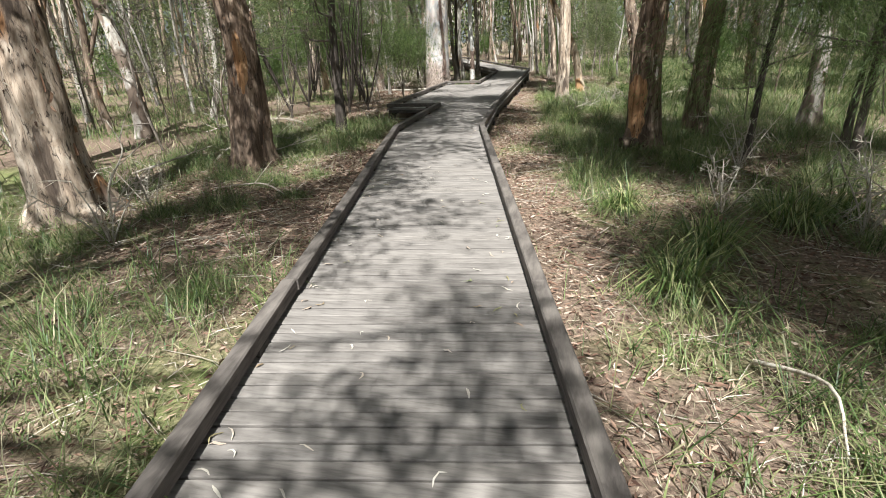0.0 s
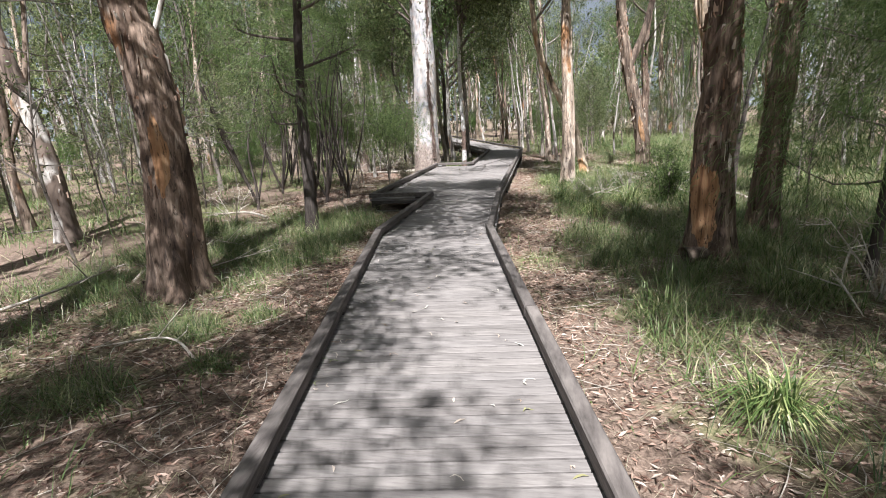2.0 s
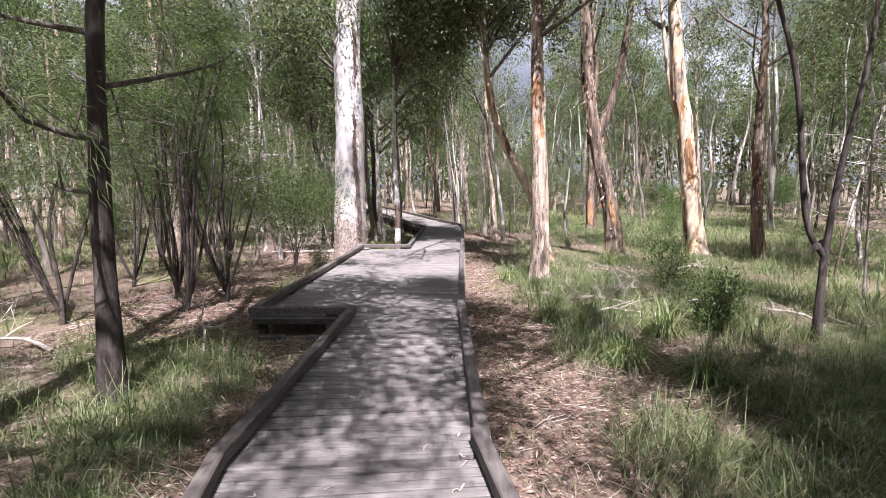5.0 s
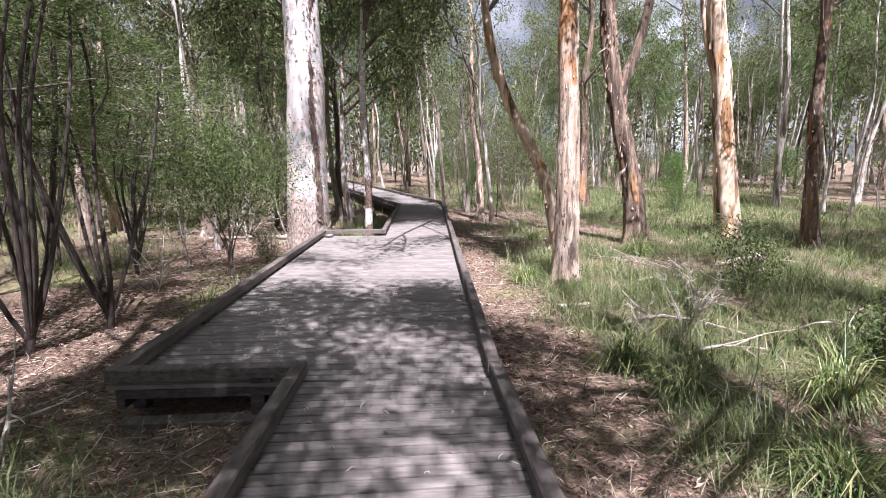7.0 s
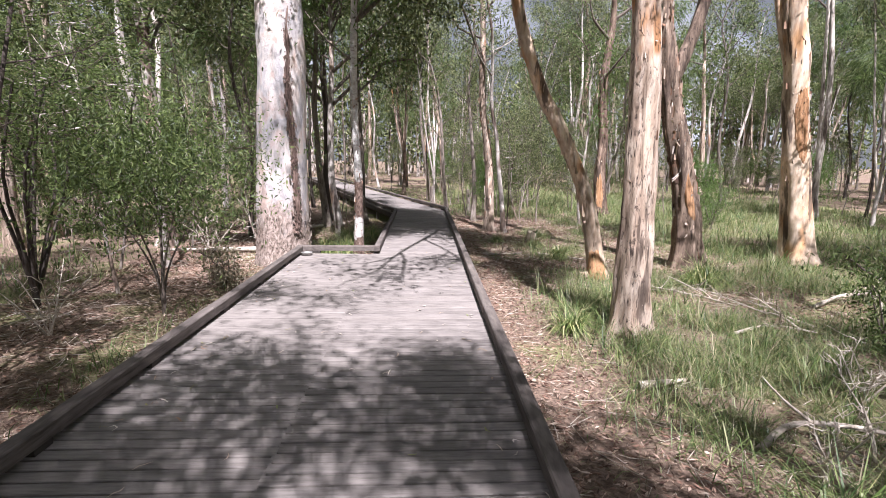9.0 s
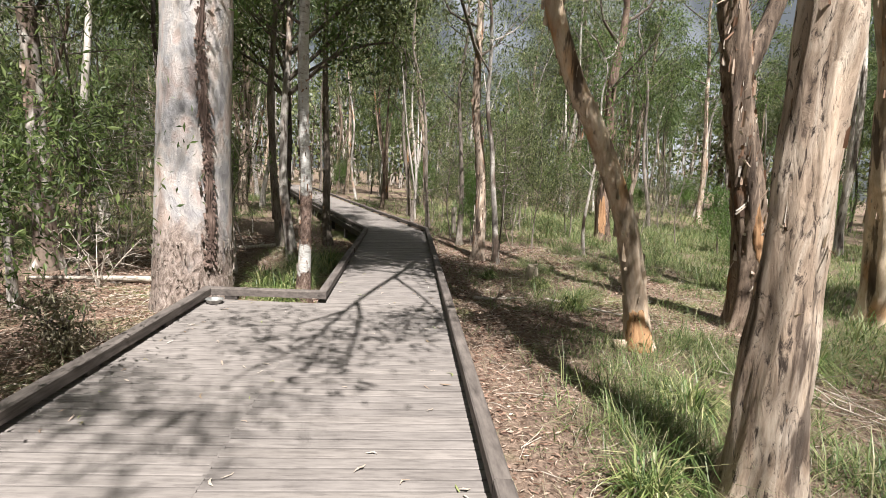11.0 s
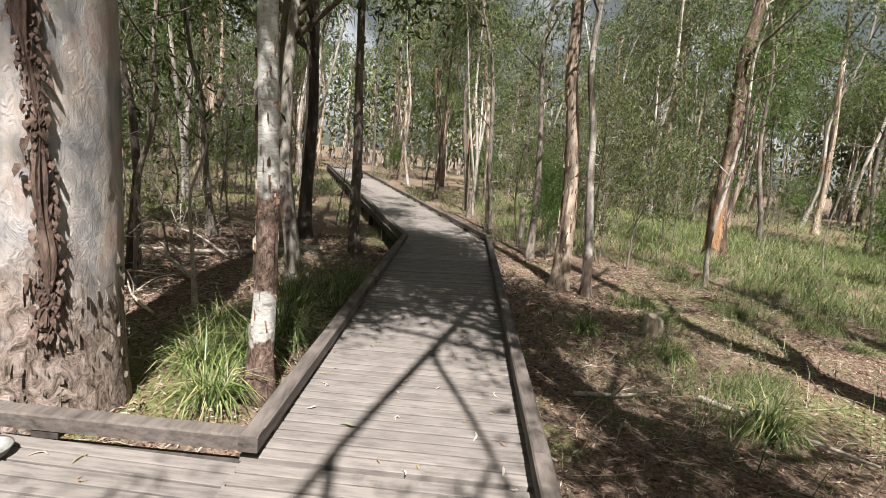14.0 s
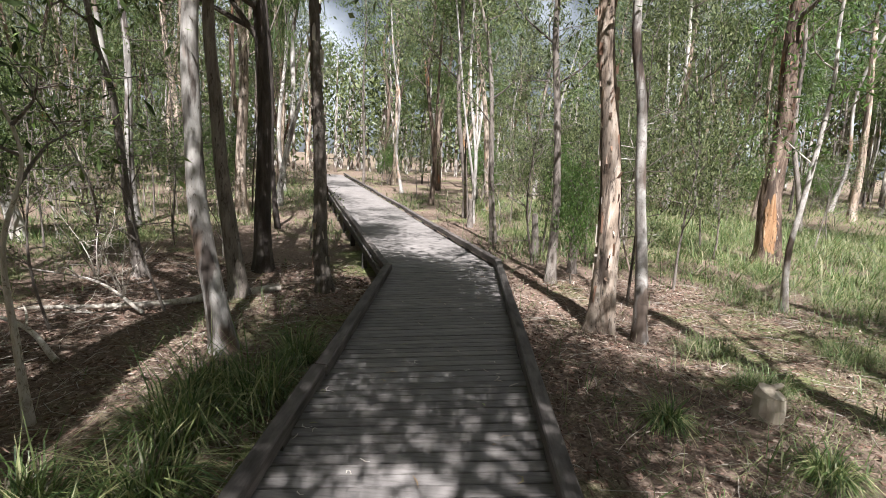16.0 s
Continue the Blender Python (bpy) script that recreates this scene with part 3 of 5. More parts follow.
tree("paperbark_tree", (1.62, 8.75), [(-0.03, 0, 1.1), (-0.02, 0, 2.1), (-0.08, 0, 3.0)], 0.22, "dark rust-brown paperbark in long peeling sheets", PB, M_PAPER_ORANGE, M_LEAF, 11, 5, 8, seed=16, flakes=340, sides=40, step=0.08, rough=0.22, flute=0.5)
tree("paperbark_tree", (2.75, 10.1), [(0.0, 0, 1.2), (0.02, 0, 2.6)], 0.19, "rust-brown paperbark half hidden behind another trunk", PB, M_PAPER_ORANGE, M_LEAF, 10, 4.5, 7, seed=17, flakes=160, rough=0.2)
tree("paperbark_tree", (0.45, 17.3), [(-0.03, 0, 1.4), (-0.06, 0, 2.4), (-0.08, 0, 3.5)], 0.17, "grey paperbark with a dark split and loose bark", PB, M_PAPER, M_LEAF, 12, 6.5, 6, 1.5, seed=18, flake_size=0.6, flakes=130, sides=36, step=0.08, rough=0.28, flute=0.3)
tree("paperbark_tree", (1.16, 20.4), [(-0.32, 0, 1.35), (-0.82, 0, 2.55), (-1.15, 0, 3.2), (-1.6, 0, 4.6)], 0.145, "smooth cream paperbark leaning steeply, orange at the foot", PB, M_PAPER_SMOOTH, M_LEAF, 9.5, 5.5, 6, seed=19, flakes=120, sides=36, step=0.08, rough=0.1, flute=0.1, flake_mat=M_PAPER_SMOOTH)
tree("paperbark_tree", (3.35, 21.5), [(-0.25, 0, 1.8), (-0.65, 0, 3.6), (-1.0, 0, 5.4)], 0.235, "stout dark paperbark shedding ragged pink-brown bark", PB, M_PAPER_DARK, M_LEAF, 13, 6, 9, seed=20, flakes=520, sides=36, step=0.08, rough=0.26, forks=((3.5, [(-0.2, 0.1, 4.6), (0.15, 0.2, 6.2), (0.4, 0.2, 8.5)], 0.13),), flake_top=5.5, flake_size=1.15)
tree("paperbark_tree", (5.9, 21.9), [(-0.2, 0, 1.8), (-0.55, 0, 3.9), (-0.8, 0, 5.2)], 0.28, "stout pinkish paperbark with an orange bare patch", PB, M_PAPER_SMOOTH, M_LEAF, 13, 6, 9, seed=21, flakes=180, sides=36, step=0.08, rough=0.14,  flake_top=5.5, forks=((2.9, [(-0.6, 0.1, 3.8), (-1.0, 0.1, 5.2), (-1.3, 0.2, 7.5)], 0.09),))
tree("paperbark_tree", (7.0, 20.6), [(-0.12, 0, 1.7), (-0.22, 0, 3.2)], 0.17, "knotty grey and pink paperbark with loose bark", PB, M_PAPER_DARK, M_LEAF, 9, 4, 7, seed=23, flakes=160, rough=0.25)
tree("paperbark_tree", (5.6, 32.8), [(-0.15, 0, 1.9), (-0.1, 0, 3.2), (-0.2, 0, 5.6)], 0.25, "crooked orange-patched paperbark at the grass edge", PB, M_PAPER_ORANGE, M_LEAF, 11, 5, 8, seed=24, flakes=140, rough=0.25, flake_top=6)
tree("dark_sapling", (3.3, 12.9), [(-0.02, 0, 1.2)], 0.055, "dark forked sapling with bare crooked stems", "sapling", M_DARK, M_NEEDLE, 1.25, 9, 0, 1.2, "needle", 55, 0.3, (0.18, 0.008), seed=25, step=0.1, flute=0, taper=1.6,
     forks=((1.1, [(-0.25, 0, 1.6), (-0.5, 0, 3.3), (-0.9, 0, 4.6), (-1.0, 0.2, 6.0)], 0.04), (1.15, [(0.12, 0, 2.2), (0.35, 0, 3.6), (0.5, 0.1, 5.4)], 0.04)))
tree("pale_sapling", (-3.2, 22.0), [(0.0, 0, 1.0), (0.0, 0, 1.95), (-0.02, 0, 2.8)], 0.09, "slim mottled grey and brown tree beside the kerb", "tree", M_BANDED, M_LEAF_BRIGHT, 9, 2.9, 10, 1.3, seed=26, rough=0.3, sides=20, step=0.08, flakes=140, flake_top=3.5, flake_size=0.7)
tree("paperbark_tree", (-7.85, 23.7), [(0.0, 0, 1.6), (-0.1, 0, 3.4)], 0.17, "pale mottled grey paperbark among tea-trees", PB, M_PALE, M_LEAF, 11, 5, 8, seed=22, flakes=80, sides=24, step=0.1, rough=0.15)
tree("slim_tree", (-4.85, 27.6), [(-0.15, 0, 1.3), (-0.22, 0, 2.7), (-0.3, 0, 4.0)], 0.11, "slim grey trunk in the shade", "tree", M_GREY, M_LEAF_DARK, 9, 4, 8, 1.6, seed=27)
tree("pale_tree", (-4.12, 25.6), [(-0.15, 0, 1.2), (-0.2, 0, 2.3), (-0.22, 0, 3.4)], 0.1, "slim pale mottled trunk behind rush tussocks", "tree", M_WHITE, M_LEAF_DARK, 9.5, 4.2, 8, 1.7, seed=28, rough=0.12)
tree("crooked_sapling", (-6.85, 28.5), [(-0.12, 0, 1.5), (-0.32, 0, 2.9), (-0.55, 0, 3.7)], 0.075, "crooked thin grey sapling", "sapling", M_GREY, M_LEAF_DARK, 7, 3.5, 6, 1.3, seed=29)
tree("dark_tree", (-5.15, 29.3), [(0, 0, 2.0), (0.03, 0, 4.2)], 0.14, "straight dark trunk in deep shade", "tree", M_DARK, M_LEAF_DARK, 11, 4.0, 9, 2.2, seed=30, rough=0.15)
tree("reddish_tree", (-3.75, 28.1), [(-0.08, 0, 0.8), (-0.11, 0, 2.4), (-0.13, 0, 4.0)], 0.105, "slim reddish-brown trunk close to the boardwalk", "tree", M_LIMB, M_LEAF_DARK, 10, 4.6, 8, 1.8, seed=31, flakes=60, rough=0.2)
tree("paperbark_tree", (0.12, 27.1), [(-0.05, 0, 1.9), (-0.13, 0, 2.9), (-0.26, 0, 3.9)], 0.145, "slim grey and orange paperbark", PB, M_PAPER, M_LEAF, 10, 4.5, 8, 1.9, seed=32, flakes=120, rough=0.2)
tree("slim_tree", (0.5, 26.7), [(-0.16, 0, 1.9), (-0.25, 0, 2.8), (-0.45, 0, 3.8)], 0.075, "thin dark and pale stem leaning beside a paperbark", "tree", M_PALE, M_LEAF, 8, 3.4, 7, 1.5, seed=33)
tree("crooked_sapling", (3.35, 28.5), [(-0.06, 0, 0.9), (0.04, 0, 1.8), (0.12, 0, 3.3), (0.05, 0, 4.4)], 0.05, "thin crooked pale sapling in the grass", "sapling", M_PALE, M_LEAF_BRIGHT, 6, 2.0, 9, 0.9, n_tip=26, seed=34)
tree("slim_tree", (-0.85, 33.6), [(-0.25, 0, 3.0), (-0.45, 0, 5.0)], 0.085, "thin straight sapling with leafy twigs", "sapling", M_GREY, M_LEAF, 8, 2.6, 9, 1.4, seed=35)
tree("slim_tree", (-0.1, 29.5), [(-0.1, 0, 2.9), (-0.25, 0, 4.6)], 0.08, "thin brown trunk among saplings", "tree", M_GREY, M_LEAF, 8, 3.0, 8, 1.4, seed=38)
tree("thin_sapling", (-4.8, 24.0), [(-0.05, 0, 0.6), (-0.09, 0, 1.3)], 0.03, "thin bare pale sapling in leaf litter", "sapling", M_STICK, M_LEAF_DARK, 2.6, 1.6, 5, 0.6, n_tip=8, seed=39, step=0.1, sides=8)
tree("thin_sapling", (-5.9, 24.6), [(0.05, 0, 1.3), (0.3, 0, 2.2)], 0.05, "thin bent sapling in leaf litter", "sapling", M_GREY, M_LEAF_DARK, 4.5, 2.4, 6, 0.9, n_tip=22, seed=40, step=0.1, sides=8)
for k, (x, y, z) in enumerate(((-0.05, 31.8, 1.0), (0.5, 30.5, 0.8), (-1.4, 36.6, 0.9))):
    tree("dead_stub", (x, y), [(-0.03, 0, z)], 0.08, "short dead broken trunk standing in litter", "stump", M_GREY, None, z, 1, 0, seed=60 + k, rough=0.3, taper=1.5)

M_BARE = bark("bare_orange_bark", ((0.3, (0.13, 0.066, 0.038)), (0.45, (0.28, 0.15, 0.075)), (0.6, (0.39, 0.235, 0.13)), (0.72, (0.5, 0.4, 0.31))), 0.1, None, (0, 1), 0.6, (0.08, 0.048, 0.034), (0.38, 0.45))


def bare_patch(at, z0, z1, heading, half, sides, seed=1):
    """Bare orange inner bark on the tree that stands nearest to at, between two heights."""
    r = np.random.RandomState(seed)
    host = min((o for o in scene.objects if o.parent is None and o.name.startswith("paperbark_tree")), key=lambda o: (o.location.xy - Vector(at)).length)
    stem = next(o for o in host.children if o.name.startswith("trunk"))
    me = stem.data
    co = np.array([v.co for v in me.vertices])
    rings = (len(co) - sides - 1) // sides
    co = co[:rings * sides].reshape(rings, sides, 3)
    mid = co.mean(1, keepdims=True)
    out = unit(co - mid)
    swing = [math.atan2(*(co[rings // 3, k] - mid[rings // 3, 0])[[1, 0]]) for k in (0, 1)]
    way = 1 if (swing[1] - swing[0]) % (2 * math.pi) < math.pi else -1
    level = mid[:, 0, 2]

    def skin(a, z, lift):
        i = min(max(np.interp(z, level, np.arange(rings)), 0), rings - 1.001)
        k = ((a - swing[0]) * way / (2 * math.pi) * sides) % sides
        i0, k0 = int(i), int(k)
        fi, fk = i - i0, k - k0
        p, q = (co[m, k0 % sides] * (1 - fk) + co[m, (k0 + 1) % sides] * fk for m in (i0, i0 + 1))
        n = out[i0, k0 % sides] * (1 - fk) + out[i0, (k0 + 1) % sides] * fk
        return p * (1 - fi) + q * fi + n * lift

    s, around, steps = Shape(), 64, 9
    verts = []
    for m in range(steps + 1):
        for k in range(around):
            b = 2 * math.pi * k / around
            edge = 0.85 + 0.3 * noise.noise((math.cos(b) * 1.6 + seed, math.sin(b) * 1.6, seed)) + 0.16 * noise.noise((math.cos(b) * 6 + seed, math.sin(b) * 6, seed))
            u = m / steps * edge
            verts.append(skin(heading + half * u * math.cos(b), (z0 + z1) / 2 + (z1 - z0) / 2 * u * math.sin(b), 0.007 if m < steps else -0.006))
    s.add(verts, [(m * around + k, m * around + (k + 1) % around, (m + 1) * around + (k + 1) % around, (m + 1) * around + k) for m in range(1, steps) for k in range(around)])
    s.add([skin(heading, (z0 + z1) / 2, 0.007), *verts[around:2 * around]], [(0, 1 + k, 1 + (k + 1) % around) for k in range(around)])
    part("bare_patch", s, M_BARE, stem, "smooth bare orange inner bark", smooth=True)


bare_patch((-4.72, 7.45), 1.15, 2.2, -1.25, 0.5, 40, 2)
bare_patch((1.62, 8.75), 0.15, 1.35, -2.2, 0.9, 40, 3)
bare_patch((5.9, 21.9), 2.0, 3.6, -1.7, 0.75, 36, 4)
bare_patch((1.16, 20.4), -0.3, 0.55, -2.0, 1.3, 36, 5)
bare_patch((3.35, 21.5), 0.9, 1.9, -1.6, 0.5, 36, 6)
bare_patch((5.6, 32.8), 0.2, 1.8, -1.9, 0.8, 16, 7)

# she-oak and tea-tree thickets near the path
tree("she_oak", (3.0, 8.1), [(0.05, 0, 1.4), (0.12, 0, 2.6)], 0.05, "young she-oak with a veil of fine green needles", "tree", M_DARK, M_NEEDLE, 5.2, 0.9, 17, 1.35, "needle", 420, 0.34, (0.13, 0.0055), seed=41, limb_up=0.2)
tree("she_oak", (4.0, 7.3), [(0.05, 0.1, 1.4), (0.1, 0.1, 2.6)], 0.055, "young she-oak with a veil of fine green needles", "tree", M_DARK, M_NEEDLE, 5.6, 0.8, 17, 1.5, "needle", 420, 0.36, (0.13, 0.0055), seed=42, limb_up=0.2)
tree("she_oak", (4.6, 8.8), [(0.05, 0.1, 1.4)], 0.06, "young she-oak with a veil of fine green needles", "tree", M_DARK, M_NEEDLE, 6.2, 1.2, 15, 1.6, "needle", 260, 0.4, (0.15, 0.006), seed=43, limb_up=0.25)
for k, (x, y, h, m) in enumerate(((-5.75, 14.4, 5.4, M_LEAF_DARK), (-6.6, 15.6, 6.2, M_LEAF_DARK), (-5.5, 15.3, 4.4, M_LEAF_DARK), (-7.2, 13.6, 4.0, M_LEAF), (-6.9, 18.4, 3.8, M_LEAF_DARK), (-8.2, 16.8, 5.0, M_LEAF_DARK), (-9.3, 19.6, 5.0, M_LEAF_DARK))):
    r = np.random.RandomState(70 + k)
    forks = tuple((0.12, [(math.cos(a) * 0.25, math.sin(a) * 0.25, 0.8), (math.cos(a) * 0.6, math.sin(a) * 0.6, h * 0.45), (math.cos(a + 0.3) * 0.9, math.sin(a + 0.3) * 0.9, h * 0.72)], 0.026) for a in r.uniform(0, 6.28, 6))
    tree("tea_tree_shrub", (x, y), [(0.05, 0, 0.6), (0.0, 0.1, 1.6)], 0.035, "many-stemmed dark tea-tree shrub with small leaves", "shrub", M_DARK, m, h, h * 0.42, 7, 1.4, "leaf", 120, 0.16, (0.056, 0.015), seed=70 + k, limb_up=0.3, flat=0.22, step=0.25, sides=8, forks=forks, flute=0, group="tea-tree thicket")
for k, (x, y, h) in enumerate(((-5.1, 18.0, 2.3), (-4.95, 19.5, 0.6), (2.2, 13.3, 0.7), (7.6, 28.0, 1.2), (2.9, 16.6, 0.9))):
    forks = tuple((0.08, [(math.cos(a) * 0.12, math.sin(a) * 0.12, h * 0.3), (math.cos(a) * 0.3 * h, math.sin(a) * 0.3 * h, h * 0.75)], 0.014) for a in (0.4, 1.9, 3.3, 4.6, 5.6))
    tree("leafy_shrub", (x, y), [(0.02, 0, h * 0.5)], 0.02, ("feathery green shrub leaning over the platform kerb", "low straw-coloured dry shrub", "low dark green leafy shrub", "low bright green leafy shrub", "low dark green leafy shrub")[k], "shrub", M_LIMB, (M_LEAF_DARK, M_STRAW, M_LEAF_DARK, M_LEAF_BRIGHT, M_LEAF_DARK)[k], h, h * 0.3, 5, 0.4 * h, "leaf", 120 if k == 0 else 14 if k == 1 else 24, 0.16 * h, (0.07, 0.022), seed=90 + k, step=0.15, sides=6, forks=forks, flute=0)

# added trees, mostly unseen behind the first steps, whose crowns shade the deck
for k, (x, y, h, m) in enumerate(((-3.5, -3.9, 11, M_PAPER), (-3.6, -2.0, 12, M_PAPER_DARK), (3.8, 1.0, 10, M_PAPER), (-4.6, -7.0, 13, M_PAPER), (4.0, -8.5, 12, M_PALE), (-0.9, -11.0, 12, M_PAPER), (6.2, 3.4, 11, M_PAPER_DARK), (-7.2, 1.0, 11, M_PAPER),
                                  (-8.3, 6.8, 12, M_PAPER_DARK), (5.0, 11.0, 12, M_PALE))):
    tree("paperbark_tree", (x, y), [(0.1 * math.sin(k * 2), 0.1, 2.0), (0.25 * math.sin(k * 2), 0.2, 4.5)], 0.15 + 0.03 * (k % 3), "slim paperbark with grey peeling bark and open crown, added for shade", PB, m, M_LEAF, h, h * 0.42, 9, 2.5, seed=110 + k, flakes=100, rough=0.2, n_tip=52)



def shade_boughs():
    """Mostly unseen boughs, added to standing trees, that shade the path and nearby clearings."""
    r = np.random.RandomState(91)
    stand = [o for o in scene.objects if o.parent is None and o.name.startswith(("paperbark_tree", "gum_tree", "she_oak", "dark_tree", "pale_tree", "pale_sapling"))]
    for x0, x1, y0, y1, n, low, lean in ((-1.6, 0.6, 0, 3, 3, 7.5, 1), (-3, -0.6, 3, 9.5, 7, 7.5, 1), (-3.0, -1.4, 9.8, 12.8, 15, 7, 1), (-4.0, -1.2, 12.8, 15.8, 19, 7, 1), (-3.2, -1.2, 17.2, 17.8, 1, 8, 1), 
                                         (-3, -1, 23.6, 28.3, 42, 5.5, 1), (-3.7, -2.8, 23.2, 25, 6, 6, 1), (0.9, 2.9, 2.7, 4.6, 15, 6, 1), (-5.0, -4.4, 22.4, 23.6, 1, 9.0, 1), (-0.2, 0.5, 19.6, 22, 3, 6.5, 1), (-4.2, -3.0, 13.2, 15.3, 6, 7, 1), (-10, -5.9, 23.5, 32, 16, 5.0, 1), (-4, -3, 28, 36, 8, 6, 1), (-9, -4.5, 2, 13, 8, 5.5, 1), (-0.3, 2.5, 7.2, 9.5, 7, 7, 1), (-5.5, -1.8, 2.5, 7.5, 9, 6, 1), (1.2, 4, 2.2, 4.5, 5, 6, 1), (-5, -3, 7.5, 9.5, 3, 5.5, 1), (0.1, 1.9, 9.3, 12, 7, 6, 1), (-0.8, 2, 24, 27.5, 9, 6, 1), (-6, -3.2, 27, 32, 12, 6, 1), (-3.9, -3.0, 23.5, 26, 4, 6, 1), (-0.3, 1.2, 7.4, 8.8, 4, 6.5, 1), (-10, -5.4, 25, 35, 14, 4.5, 1), (1.8, 4, 8.3, 10, 5, 7, 1), (0.5, 6, 7, 12, 5, 6, 1), (-0.5, 7, 12, 30, 14, 5.5, 1), (-3.6, -1.2, 23.5, 26, 5, 4.0, 0)):
        for _ in range(n):
            h = r.uniform(low, low + (3.0 if lean else 2.2))
            c = Vector((r.uniform(x0, x1), r.uniform(y0, y1), 0)) + (sun_dir * (h / sun_dir.z) if lean else Vector((0, 0, h)))
            host = min(stand, key=lambda o: (o.location.xy - c.xy).length)
            end = np.array(c - host.location)
            trunk = next(o for o in host.children if o.name.startswith("trunk"))
            z = min(h - 0.8, 7.0)
            ring = np.array([v.co for v in trunk.data.vertices if abs(v.co.z - z) < 0.35])
            start = ring.mean(0) if len(ring) else np.array((0, 0, z))
            lb, fo = Shape(), Shape()
            line = path_of([start, start * 0.5 + end * 0.5 + np.array((0, 0, 0.5)) + r.normal(size=3) * 0.2, end], 0.4)
            tube(lb, line, np.linspace(0.05, 0.018, len(line)), 6)
            for k in range(6):
                p = line[-1 - k % 3]
                q = p + unit(r.normal(size=3)) * r.uniform(0.4, 0.9)
                tube(lb, [p, (p + q) / 2 + r.normal(size=3) * 0.05, q], [0.015, 0.011, 0.005], 3)
                m = 140
                leaves(fo, q + r.normal(size=(m, 3)) * 0.25, unit(r.normal(size=(m, 3)) + np.array((0, 0, -0.7))), 0.135, 0.046, r)
            part("foliage", fo, M_LEAF, part("bough", lb, M_LIMB, host, smooth=True, kind="stuff"), kind="stuff")


shade_boughs()


def deck_shade_limb():
    """An unseen forked limb, added to the leaning paperbark to shadow the platform's end."""
    r = np.random.RandomState(92)
    host = min((o for o in scene.objects if o.parent is None and o.name.startswith("paperbark_tree")), key=lambda o: (o.location.xy - Vector((1.16, 20.4))).length)

    def over(x, y, h):
        return np.array(Vector((x, y, 0)) + sun_dir * (h / sun_dir.z) - host.location)

    lb, fo = Shape(), Shape()
    for shade, radius, leafy_end in ((((-1.35, 24.4, 6.5), (-1.61, 23.37, 6.4), (-1.72, 22.9, 6.3), (-2.18, 21.22, 6.2), (-2.34, 20.55, 6.2), (-2.53, 19.56, 6.1)), 0.052, 0), (((-1.76, 22.7, 6.3), (-1.85, 22.23, 6.2), (-1.56, 21.3, 6.0), (-1.35, 20.46, 6.0), (-1.29, 19.65, 5.9)), 0.034, 1),
                                     (((-2.3, 20.7, 6.2), (-2.21, 20.04, 6.0), (-2.2, 19.35, 5.9), (-2.21, 18.64, 5.8)), 0.03, 1), (((-2.4, 20.3, 6.2), (-2.8, 19.75, 6.1), (-3.35, 19.6, 6.0)), 0.024, 1), (((-2.5, 19.8, 6.1), (-2.6, 19.2, 6.0), (-2.9, 18.6, 5.9)), 0.02, 0),
                                     (((-1.45, 20.8, 6.0), (-1.65, 20.1, 5.9), (-1.75, 19.4, 5.8)), 0.018, 1)):
        line = path_of([over(*p) for p in shade], 0.25)
        tube(lb, line, np.linspace(radius, radius * 0.4, len(line)), 7, 0.15, radius * 90)
        for k in range(5):
            p = line[-1 - k % 3]
            q = p + unit(r.normal(size=3)) * r.uniform(0.2, 0.5)
            tube(lb, [p, (p + q) / 2 + r.normal(size=3) * 0.04, q], [0.012, 0.009, 0.004], 3)
            m = 62 if leafy_end else 10
            leaves(fo, q + r.normal(size=(m, 3)) * np.array((0.24, 0.2, 0.16)), unit(r.normal(size=(m, 3)) + np.array((0, 0, -0.7))), 0.13, 0.042, r)
    trunk = next(o for o in host.children if o.name.startswith("trunk"))
    ring = np.array([v.co for v in trunk.data.vertices if abs(v.co.z - 5.4) < 0.3]).mean(0)
    line = path_of([ring, (ring + over(-1.35, 24.4, 6.5)) / 2 + np.array((0, 0, 0.2)), over(-1.35, 24.4, 6.5)], 0.25)
    tube(lb, line, np.linspace(0.07, 0.052, len(line)), 8, 0.15, 4)
    part("foliage", fo, M_LEAF, part("bough", lb, M_LIMB, host, smooth=True, kind="stuff"), kind="stuff")


deck_shade_limb()


